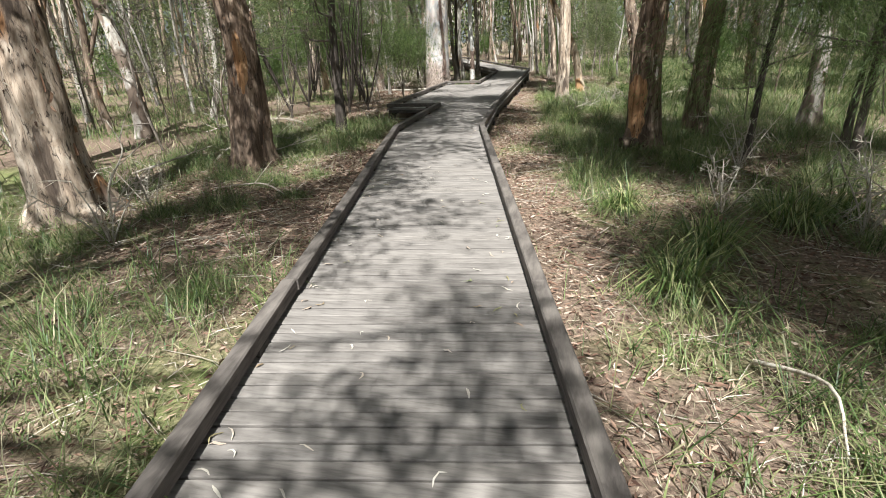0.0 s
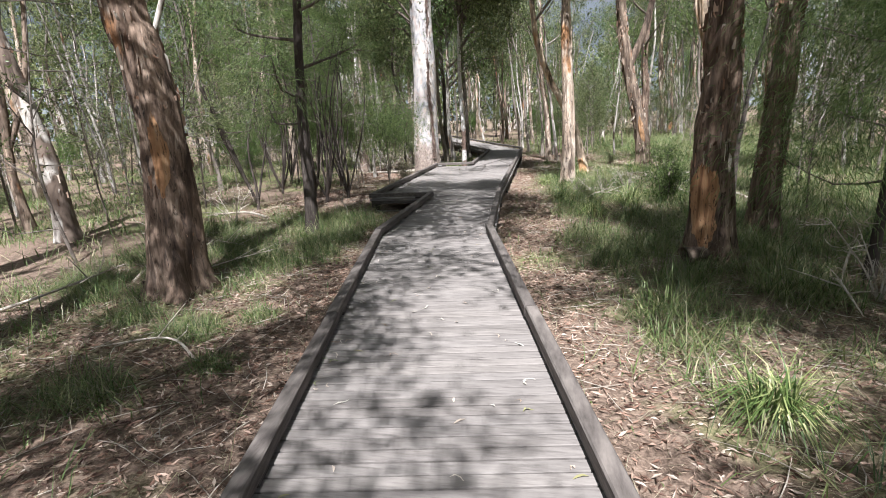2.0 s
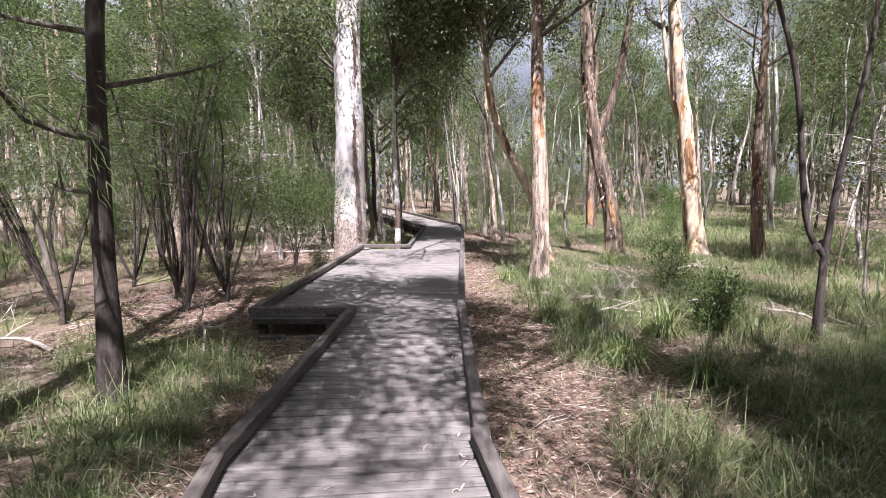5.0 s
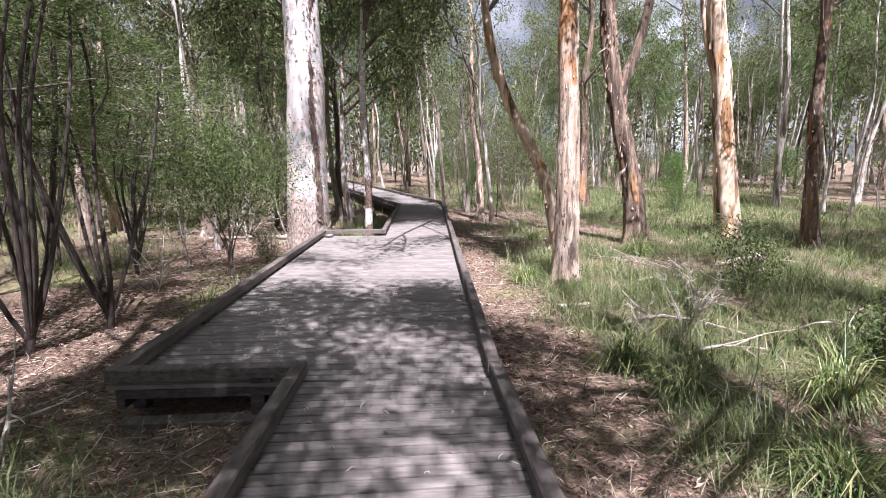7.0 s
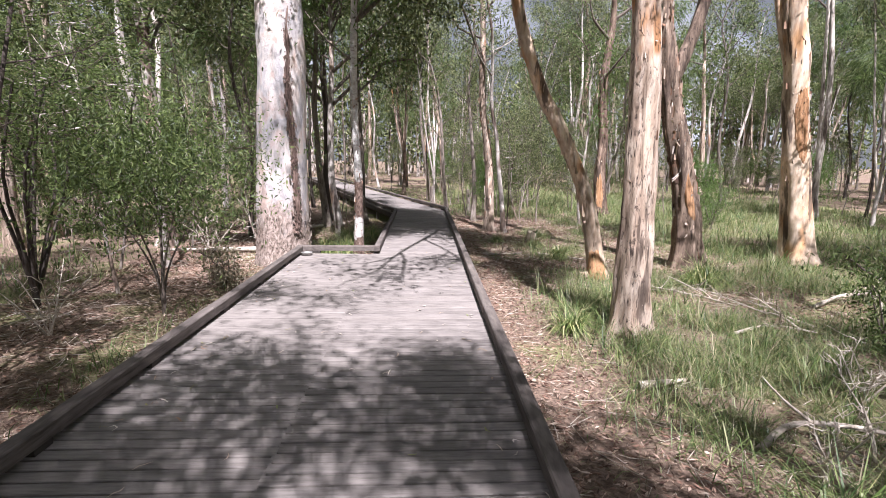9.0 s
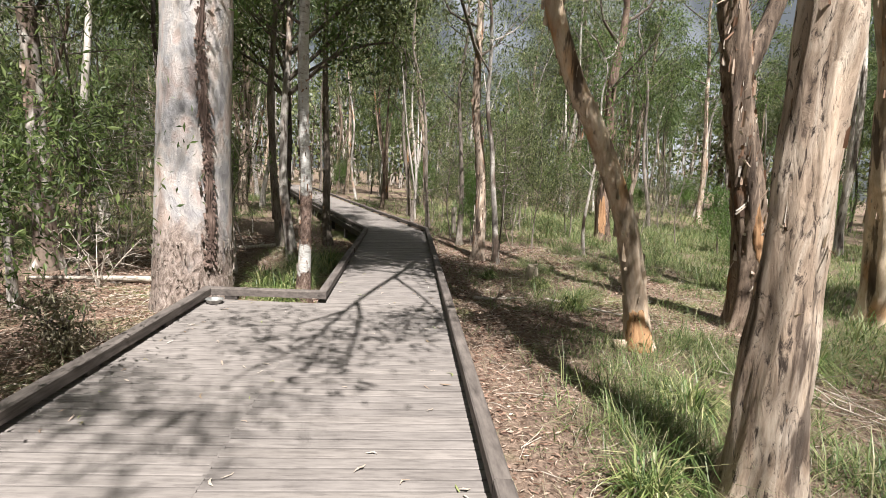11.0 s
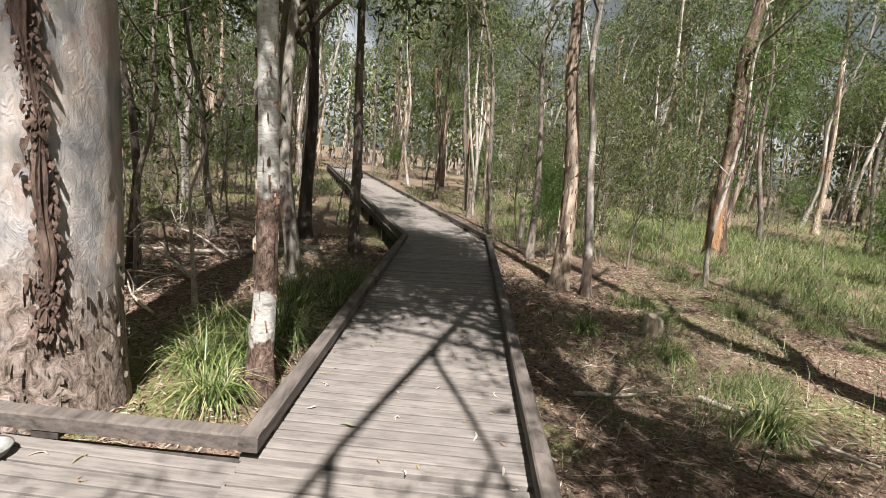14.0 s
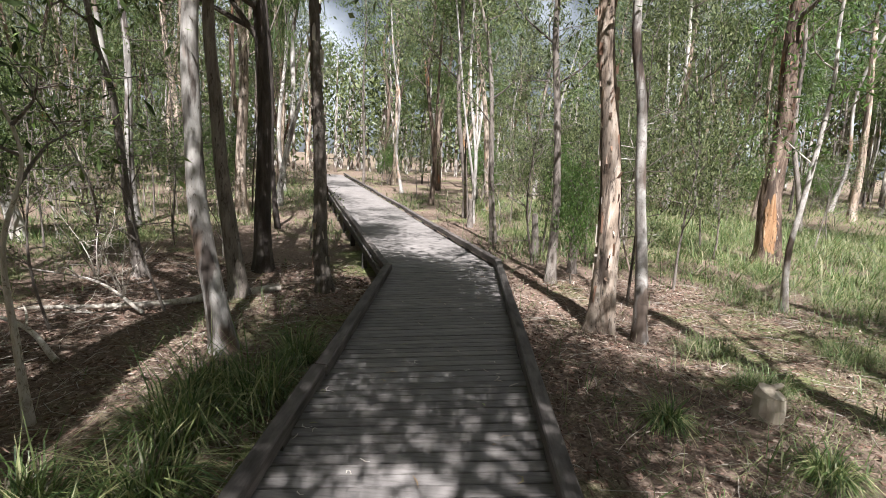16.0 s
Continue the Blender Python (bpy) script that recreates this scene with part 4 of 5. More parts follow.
# ---- the woods around ----
def woods():
    r = np.random.RandomState(21)
    models = []
    kinds = ((M_WHITE, M_LEAF, 11, 0.1), (M_PAPER, M_LEAF, 12, 0.13), (M_PAPER_DARK, M_LEAF, 10, 0.12), (M_GREY, M_LEAF_DARK, 9, 0.08), (M_WHITE, M_LEAF, 9, 0.07), (M_WHITE, M_LEAF, 10, 0.09), (M_PAPER, M_LEAF, 11, 0.14), (M_DARK, M_NEEDLE, 9, 0.06))
    words = ("slim pale-barked", "cream papery-barked", "grey-brown flaking", "slim grey", "thin pale crooked", "slender whitish", "cream flaking", "dark she-oak like")
    for k, (bk, lf, h, rad) in enumerate(kinds):
        a = k * 1.7
        lean = 0.5 * r.normal()
        fk = ((1.0 + 0.4 * (k % 4), [(math.cos(a) * 0.5, math.sin(a) * 0.5, 3.4), (math.cos(a) * 0.9, math.sin(a) * 0.9, 6.0), (math.cos(a) * 1.3, math.sin(a) * 1.3, 8.0)], rad * 0.6),) if k % 2 == 0 else ()
        needle = lf is M_NEEDLE
        models.append(tree("forest_tree", (0, -30 - 3 * k), [(lean * 0.3, 0, 2.0), (lean * 0.5 + 0.15 * math.sin(a), 0.1, 4.0), (lean, 0.2, 6.0)], rad, words[k] + " tree of the surrounding swamp forest", "tree", bk, lf, h, 3.2 if k in (3, 7) else 4.6, 9, 2.0,
                           "needle" if needle else "leaf", 76 if not needle else 90, 0.28, (0.15, 0.044) if not needle else (0.4, 0.026), seed=200 + k, sides=8, step=0.5, forks=fk, group="surrounding forest", rough=0.15))
    spots = []
    tries = 0
    while len(spots) < 215 and tries < 20000:
        tries += 1
        x, y = r.uniform(-36, 40), r.uniform(-10, 66)
        e = float(edge_distance(x, y))
        if abs(x + 1) > (y + 2) * 1.15 + 3:
            continue
        grassy = 3.5 < x < 13 and 20 < y < 37
        near = (-6 < y < 30 and (-9.5 < x < 8.0)) and not (21 < y and x < -6.3)
        if e < (1.6 if y > 34 else 2.5) or near or (grassy and r.rand() < 0.88):
            continue
        if y > 30 and e < 5 and x > -3 - 0.31 * (y - 28) and r.rand() < 0.6:
            continue
        if any((x - a) ** 2 + (y - b) ** 2 < 1.5 ** 2 for a, b in spots):
            continue
        spots.append((x, y))
    spots += [(-6.6, 34), (-1.3, 37.5), (-8.7, 40), (-3.0, 43), (-10.6, 46), (-5.0, 49), (-0.6, 41), (-12.3, 50), (-8.4, 55.5)]
    for i, (x, y) in enumerate(spots):
        src = models[r.randint(len(models))]
        m = Matrix.LocRotScale(at_ground(x, y), Euler((r.normal() * 0.04, r.normal() * 0.05, r.uniform(0, 6.28))), None)
        c = copy_thing(src, m)
        k = r.uniform(0.75, 1.2) * (1.2 if y > 30 else 1)
        c.scale = (k, k, k * r.uniform(0.95, 1.25))
    return models


MODELS = woods()


def undergrowth():
    """Young saplings and bushes between the trunks."""
    r = np.random.RandomState(33)
    src = []
    for k, (lf, h) in enumerate(((M_LEAF, 3.2), (M_LEAF_DARK, 2.4), (M_LEAF, 4.2), (M_LEAF_BRIGHT, 2.0))):
        src.append(tree("forest_sapling", (6, -30 - 3 * k), [(0.1, 0, h * 0.5)], 0.03, "leafy young sapling between the forest trunks", "sapling", M_GREY, lf, h, h * 0.22, 10, 0.33 * h, "leaf", 60, 0.19, (0.1, 0.03), seed=300 + k, sides=6, step=0.4, group="forest saplings", flute=0))
    n = 0
    while n < 95:
        x, y = r.uniform(-32, 34), r.uniform(-4, 62)
        e = float(edge_distance(x, y))
        if abs(x + 1) > (y + 2) * 1.15 + 3:
            continue
        if e < 2.2 or ((-6 < y < 29 and -10.5 < x < 7.5) and not (21 < y and x < -9)) or (x > 5 and 20 < y < 34 and r.rand() < 0.75) or (29 < y < 40 and e < 4 and x > -3):
            continue
        k = r.uniform(0.7, 1.3)
        copy_thing(src[r.randint(4)], Matrix.LocRotScale(at_ground(x, y), Euler((0, 0, r.uniform(0, 6.28))), None)).scale = (k, k, k)
        n += 1
    for i in range(62):                                   # thickets behind the gum and along the far bend
        x, y = (r.uniform(-15, -9), r.uniform(24, 38)) if i < 42 else (r.uniform(-0.2, 4.5), r.uniform(29.5, 42))
        if edge_distance(x, y) < 1.2:
            continue
        k = r.uniform(0.6, 1.1)
        copy_thing(src[(1, 1, 2, 1)[i % 4] if i < 42 else (0, 2, 0, 3)[i % 4]], Matrix.LocRotScale(at_ground(x, y), Euler((0, 0, r.uniform(0, 6.28))), None)).scale = (k * 0.8, k * 0.8, k * 1.25)


undergrowth()


def thicket():
    """Bare twiggy saplings that fill the shade between the trunks."""
    r = np.random.RandomState(34)
    src = []
    for k, (mat, h) in enumerate(((M_GREY, 3.6), (M_PALE, 2.8), (M_LIMB, 4.4))):
        q = np.random.RandomState(350 + k)
        ob = thing("bare_sapling", at_ground(9, -30 - 3 * k), "spindly half-bare sapling with crooked grey twigs", "sapling", "bare saplings")
        s, fo = Shape(), Shape()
        line = path_of([(0, 0, -0.1), (q.normal() * 0.1, q.normal() * 0.1, h * 0.4), (q.normal() * 0.25, q.normal() * 0.25, h)], 0.2)
        tube(s, line, np.linspace(0.026, 0.007, len(line)), 6)
        part("trunk", s, mat, ob, smooth=True)
        t = Shape()
        for _ in range(20):
            p = line[q.randint(len(line) // 5, len(line))]
            d = unit(q.normal(size=3) * np.array((1, 1, 0.45)) + np.array((0, 0, 0.35))) * q.uniform(0.4, 1.1)
            mid, end = p + d * 0.5 + q.normal(size=3) * 0.07, p + d + q.normal(size=3) * 0.06
            tube(t, [p, mid, end], [0.01, 0.007, 0.003], 4)
            for _ in range(4):
                e = unit(d + q.normal(size=3) * 0.6) * q.uniform(0.15, 0.4)
                b = p + (mid - p) * q.uniform(0.5, 1) + (end - mid) * q.rand()
                tube(t, [b, b + e * 0.5 + q.normal(size=3) * 0.02, b + e], [0.005, 0.004, 0.002], 3)
                m = 7
                leaves(fo, b + e + q.normal(size=(m, 3)) * 0.09, unit(q.normal(size=(m, 3)) + np.array((0, 0, -0.4))), 0.09, 0.026, q)
        part("foliage", fo, M_LEAF, part("twigwork", t, mat, ob, smooth=True, kind="stuff"), kind="stuff")
        src.append(ob)
    spots = [(-6.2, 25.9), (-5.6, 23.4), (-6.9, 22.9), (-5.5, 26.9), (-6.3, 30.2), (-5.0, 31.5), (-7.3, 20.9), (-6.4, 19.3), (0.9, 28.4), (-0.2, 31.0), (1.6, 30.2), (0.4, 33.5), (2.4, 33.8), (-0.6, 35.4), (4.2, 12.0), (5.2, 14.6), (6.6, 17.2), (7.4, 13.2), (-7.6, 8.8), (-6.9, 10.2), (-8.8, 12.4), (5.0, 6.6)]
    while len(spots) < 105:
        x, y = (r.uniform(-18, -7), r.uniform(4, 38)) if len(spots) % 3 else (r.uniform(7.5, 20), r.uniform(8, 44))
        if abs(x + 1) < (y + 2) * 1.15 + 3 and not (3.5 < x < 13 and 21 < y < 37 and r.rand() < 0.8) and edge_distance(x, y) > 2:
            spots.append((x, y))
    for i, (x, y) in enumerate(spots):
        k = r.uniform(0.6, 1.25)
        m = Matrix.LocRotScale(at_ground(x, y), Euler((r.normal() * 0.06, r.normal() * 0.06, r.uniform(0, 6.28))), None)
        copy_thing(src[i % 3], m).scale = (k, k, k)


thicket()


def far_woods():
    """The closing wall of forest, past the trees that can be counted."""
    r = np.random.RandomState(44)
    trunks, foliage = Shape(), Shape()
    for i in range(500):
        a = r.uniform(-1.75, 1.75)
        d = r.uniform(58, 88)
        x, y = -3 + math.sin(a) * d, 14 + math.cos(a) * d
        h = r.uniform(9, 15)
        z = float(gz(x, y))
        b = r.normal() * 0.6
        tube(trunks, [(x, y, z - 0.1), (x + b * 0.4, y, z + h * 0.4), (x + b, y, z + h)], [0.2, 0.15, 0.05], 5)
        n = 150
        c = np.array((x + b * 0.6, y, z)) + np.stack([r.normal(size=n) * 1.7, r.normal(size=n) * 1.7, h * (0.12 + 0.95 * r.rand(n) ** 0.7)], 1)
        leaves(foliage, c, unit(r.normal(size=(n, 3)) + np.array((0, 0, -0.5))), 0.75, 0.34, r)
    ob = thing("far_forest", (0, 0, 0), "distant wall of pale trunks and grey-green foliage", "forest", kind="stuff")
    part("far_trunks", trunks, M_PALE, ob, kind="stuff")
    part("far_foliage", foliage, M_LEAF, ob, kind="stuff")


far_woods()


# ---- grass, litter and fallen wood ----
def lush(x, y):
    """Where grass grows thick, 0 to 1."""
    n = 0.5 + 0.28 * np.sin(x * 0.9 + 1.7 * np.sin(y * 0.37)) + 0.26 * np.sin(y * 0.8 + x * 0.35 + 1.3) + 0.16 * np.sin(2.3 * x - 1.9 * y)
    e = edge_distance(x, y)
    right = x > -1
    n = n + np.where(right, 0.28, np.where(y < 12, 0.25, 0.1))
    n = n - np.where(~right & (y > 12.5) & (x > -7.5), np.where(y > 20.5, 0.9, 0.5), 0.0)   # bare litter beside the platform and beyond
    n = n - np.where(right & (y > 8) & (y < 22) & (e < 1.2), 0.5, 0.0)
    n = n - np.where(right & (y > 21) & (x < 4.5) & (y < 31), np.where(x < 2.6, 0.75, 0.45), 0.0)
    n = n - np.where(right & (y <= 8) & (e < 0.9), 0.4, 0.0) - np.where(~right & (y > 6) & (y < 12.5) & (e < 1.1), 0.4, 0.0)
    n = n + np.where(right & (x > 4.5), 0.45, 0.0) + np.where((y > 32) & (y < 48) & (x > -4.5 - 0.31 * (y - 30)) & (x < 5), 0.6, 0.0)
    n = n - np.where((y < 8.5) & (y > 3.4), np.where(right, 0.42, 0.3), 0.0)
    n = n - np.clip(0.75 - e, 0, 1) * 1.0
    return np.clip(n, 0, 1)


def scatter(n, box, r, weight):
    x, y = r.uniform(box[0], box[1], n), r.uniform(box[2], box[3], n)
    keep = (edge_distance(x, y) > 0.12) & (r.rand(n) < weight(x, y))
    return x[keep], y[keep]


def grass():
    r = np.random.RandomState(55)
    s, dry = Shape(), Shape()
    for box, n, size in (((-7, 6, 0, 14), 170000, 1.1), ((-5, 6, 14, 30), 120000, 1.1), ((-20, -7, 3, 34), 50000, 1.9), ((4, 18, 14, 40), 95000, 1.8), ((6, 14, 1, 14), 16000, 1.6), ((-12, 12, 30, 48), 80000, 2.0), ((-26, 26, 40, 66), 26000, 4.0), ((-26, -12, 14, 40), 14000, 3.2)):
        x, y = scatter(n, box, r, lambda a, b: lush(a, b) ** 1.4 * 0.95 + 0.02)
        clump = np.clip(0.6 + 0.95 * np.sin(x * 4.1 + 2 * np.sin(y * 3.3)) * np.sin(y * 3.7 + np.sin(x * 2.2)) + 0.25 * np.sin(9.1 * x + 3 * np.sin(4 * y)), 0.12, 1.5)
        root = np.stack([x, y, gz(x, y) - 0.01], 1)
        m = len(x)
        blades(s, root, r.uniform(0.16, 0.5, m) * clump * (1 + 0.35 * (size - 1)), 0.0068 * size * r.uniform(0.7, 1.4, m), r.uniform(0.25, 1.9, m), r, 1.0)
        x, y = scatter(int(n * (0.6 if size < 1.5 else 0.25)), box, r, lambda a, b: 0.14 + 0.45 * lush(a, b))
        m = len(x)
        blades(dry, np.stack([x, y, gz(x, y) - 0.01], 1), r.uniform(0.1, 0.42, m), 0.0036 * size * r.uniform(0.6, 1.4, m), r.uniform(0.5, 4.5, m), r, 0.9)
    tagged(new("swamp_grass", s.mesh("swamp_grass", M_GRASS)), "thick green swamp grass with straw-coloured blades", "grass", kind="stuff")
    tagged(new("dry_grass", dry.mesh("dry_grass", M_STRAW)), "sparse bent dry grass stalks", "grass", kind="stuff")


grass()


def litter():
    r = np.random.RandomState(56)
    s = Shape()
    for box, n in (((-7, 5, -1, 14), 90000), ((-7.5, 6, 14, 30), 100000), ((-12, 9, 29, 42), 14000)):
        x, y = scatter(n, box, r, lambda a, b: np.clip(1.05 - lush(a, b), 0.1, 1))
        m = len(x)
        c = np.stack([x, y, gz(x, y) + r.uniform(0.004, 0.03, m)], 1)
        a = r.uniform(0, 6.28, m)
        leaves(s, c, np.stack([np.cos(a), np.sin(a), r.normal(size=m) * 0.22], 1), 0.066, 0.017, r)
    tagged(new("leaf_litter", s.mesh("leaf_litter", M_LITTER)), "reddish-brown dry leaf litter on the ground", "leaf litter", kind="stuff")
    mat = Shape()
    x, y = scatter(150000, (-6.5, 4.5, 0, 26), r, lambda a, b: np.clip(1.1 - lush(a, b), 0.15, 1) * np.where(edge_distance(a, b) < 2.4, 1.0, 0.45))
    m = len(x)
    a = r.uniform(0, 6.28, m)
    leaves(mat, np.stack([x, y, gz(x, y) + r.uniform(0.002, 0.014, m)], 1), np.stack([np.cos(a), np.sin(a), r.normal(size=m) * 0.12], 1), 0.045, 0.0065, r)
    tagged(new("straw_mat", mat.mesh("straw_mat", M_SCRAP)), "matted scraps of dry straw, needles and bark", "leaf litter", kind="stuff")
    t = Shape()
    for i in range(4600):
        x, y = (r.uniform(-7, 5), r.uniform(-1, 30))
        if edge_distance(x, y) < 0.25:
            continue
        ln, a, z = r.uniform(0.12, 0.55), r.uniform(0, 6.28), float(gz(x, y)) + 0.012
        d = np.array((math.cos(a), math.sin(a), 0)) * ln
        p = np.array((x, y, z))
        tube(t, [p, p + d * 0.5 + np.array((r.normal() * 0.03, r.normal() * 0.03, 0.02)), p + d + np.array((0, 0, r.uniform(-0.01, 0.05)))], [0.003, 0.004, 0.0015], 3)
    tagged(new("fallen_twigs", t.mesh("fallen_twigs", M_STICK)), "scattered bleached twigs lying on the forest floor", "twigs", kind="stuff")


litter()


def deck_leaves():
    r = np.random.RandomState(57)
    s = Shape()
    for i in range(420):
        y = r.uniform(0.3, 29)
        xl = np.interp(y, [0, 9.35, 13.1, 13.11, 20.6, 20.61, 29], [-1.05, -2.7, -2.66, -3.95, -3.92, -2.6, -3.0])
        xr = np.interp(y, [0, 9.6, 29], [0.55, -1.26, -1.35])
        u = r.rand()
        if r.rand() < 0.45:
            u = 0.02 + 0.08 * r.rand() if r.rand() < 0.5 else 0.9 + 0.08 * r.rand()
        x = xl + (xr - xl) * u
        if i >= 420:                            # drifts of curled scraps in the kerbs' corners
            cx, cy = ((-1.42, 20.2), (-2.6, 20.5), (-1.4, 20.9), (-3.7, 20.45))[(i // 2) % 4]
            x, y = min(cx + r.normal() * 0.1, -1.3), min(cy + r.normal() * 0.14, 20.5 if cx < -2 else 22)
        a, ln, w = r.uniform(0, 6.28), r.uniform(0.04, 0.11), r.uniform(0.004, 0.008)
        rows, p, h = [], np.array((x, y, 0.004)), a
        bend = r.normal() * 0.7
        for q in range(4):
            d = np.array((math.cos(h), math.sin(h), 0))
            n = np.array((-d[1], d[0], 0))
            k = w * (0.35, 1, 0.9, 0.15)[q]
            up = np.array((0, 0, (0.0, 0.006, 0.01, 0.004)[q] * r.uniform(0.3, 1.6)))
            rows += [p - n * k + up, p + n * k + up]
            p = p + d * ln / 3
            h += bend
        s.add(rows, [(0, 1, 3, 2), (2, 3, 5, 4), (4, 5, 7, 6)])
    tagged(new("fallen_leaves", s.mesh("fallen_leaves", M_DRYLEAF)), "curled pale dry gum leaves scattered on the deck", "leaves", kind="stuff")


deck_leaves()


def tussock(x, y, size, seed, count=260):
    r = np.random.RandomState(seed)
    ob = thing("rush_tussock", at_ground(x, y), "arching green mat-rush tussock with straw-coloured tips", "grass tussock", "rush tussocks")
    for name, n, mat, lo, hi, le in (("blade_tuft", count, M_TUSSOCK, 0.45, 1.0, 1.5), ("dry_thatch", count // 3, M_STRAW, 0.25, 0.6, 2.2)):
        s = Shape()
        a, d = r.uniform(0, 6.28, n), np.sqrt(r.rand(n)) * 0.16 * size
        roots = np.stack([np.cos(a) * d, np.sin(a) * d, np.full(n, -0.03)], 1)
        blades(s, roots, r.uniform(lo, hi, n) * size, 0.0105 * r.uniform(0.7, 1.4, n), r.uniform(0.25, le, n), r, 1.6)
        part(name, s, mat, ob, kind="stuff")


for k, (x, y, z) in enumerate(((-3.5, 21.85, 0.75), (-3.45, 23.2, 0.95), (-3.62, 23.9, 1.0), (-3.3, 24.5, 1.05), (-3.75, 24.6, 1.0), (-3.3, 25.5, 0.85), (-4.05, 23.1, 0.8), (-3.9, 22.4, 0.7), (-3.55, 22.7, 0.85), (1.0, 22.3, 0.7), (0.1, 13.9, 0.8), (0.35, 13.3, 0.7),
                               (1.1, 3.4, 0.8), (1.45, 4.1, 0.9), (2.4, 4.9, 1.0), (0.9, 5.2, 0.7), (3.0, 5.3, 0.9), (0.6, 12.0, 0.8), (1.4, 13.0, 0.85), (1.2, 11.4, 0.8), (0.9, 24.0, 0.5), (0.0, 24.6, 0.5), (-0.2, 17.4, 0.7), (0.75, 18.6, 0.8), (2.6, 19.6, 0.9))):
    tussock(x, y, z, 400 + k)


def mound(x, y, size, seed):
    """A low heap of tangled swamp grass."""
    r = np.random.RandomState(seed)
    ob = thing("grass_clump", at_ground(x, y), "tangled clump of green and straw-coloured swamp grass", "grass clump", "grass clumps")
    for name, n, mat, lo, hi in (("blade_tuft", 520, M_GRASS, 0.25, 0.75), ("dry_thatch", 130, M_STRAW, 0.2, 0.55)):
        s = Shape()
        a, d = r.uniform(0, 6.28, n), np.sqrt(r.rand(n)) * 0.42 * size
        roots = np.stack([np.cos(a) * d, np.sin(a) * d * 0.8, 0.12 * size * (1 - d / (0.42 * size)) - 0.05], 1)
        blades(s, roots, r.uniform(lo, hi, n) * size, 0.0055 * r.uniform(0.7, 1.4, n), r.uniform(0.3, 2.4, n), r, 1.3)
        part(name, s, mat, ob, kind="stuff")


r = np.random.RandomState(88)
k = 0
while k < 95:
    x, y, z = ((r.uniform(0.2, 4.5), r.uniform(8.8, 20.5), r.uniform(0.6, 1.15)) if k < 48 else (r.uniform(-6.5, -2.2), r.uniform(2.5, 12.5), r.uniform(0.45, 0.9)) if k < 72 else (r.uniform(1.1, 4.2), r.uniform(2.2, 8.5), r.uniform(0.5, 1.0)) if k < 86 else (r.uniform(1.0, 4.5), r.uniform(20.5, 26.5), r.uniform(0.5, 0.9)))
    if edge_distance(x, y) < (0.95 if k < 48 else 0.6):
        continue
    mound(x, y, z, 900 + k)
    k += 1


def fallen_branch(ctrl, radius, label, seed, name="fallen_branch", forks=2, mat=None, sides=8):
    r = np.random.RandomState(seed)
    x0, y0 = ctrl[0][0], ctrl[0][1]
    base = at_ground(x0, y0)
    pts = [(x - x0, y - y0, float(gz(x, y)) - base[2] + z) for x, y, z in ctrl]
    line = path_of(pts, 0.1)
    s = Shape()
    tube(s, line, np.linspace(radius, radius * 0.35, len(line)), sides, 0.2, seed)
    ob = thing(name, base, label, "fallen branch")
    part("bough", s, mat or M_STICK, ob, smooth=True)
    for k in range(forks):
        p = line[int(len(line) * (0.4 + 0.5 * k / max(1, forks)))]
        d = unit(np.append(r.normal(size=2), 0.35)) * r.uniform(0.25, 0.55)
        t = Shape()
        tw = path_of([p, p + d * 0.5 + r.normal(size=3) * 0.03, p + d], 0.08)
        tube(t, tw, np.linspace(radius * 0.5, radius * 0.15, len(tw)), 5)
        part("twig", t, mat or M_STICK, ob, smooth=True)


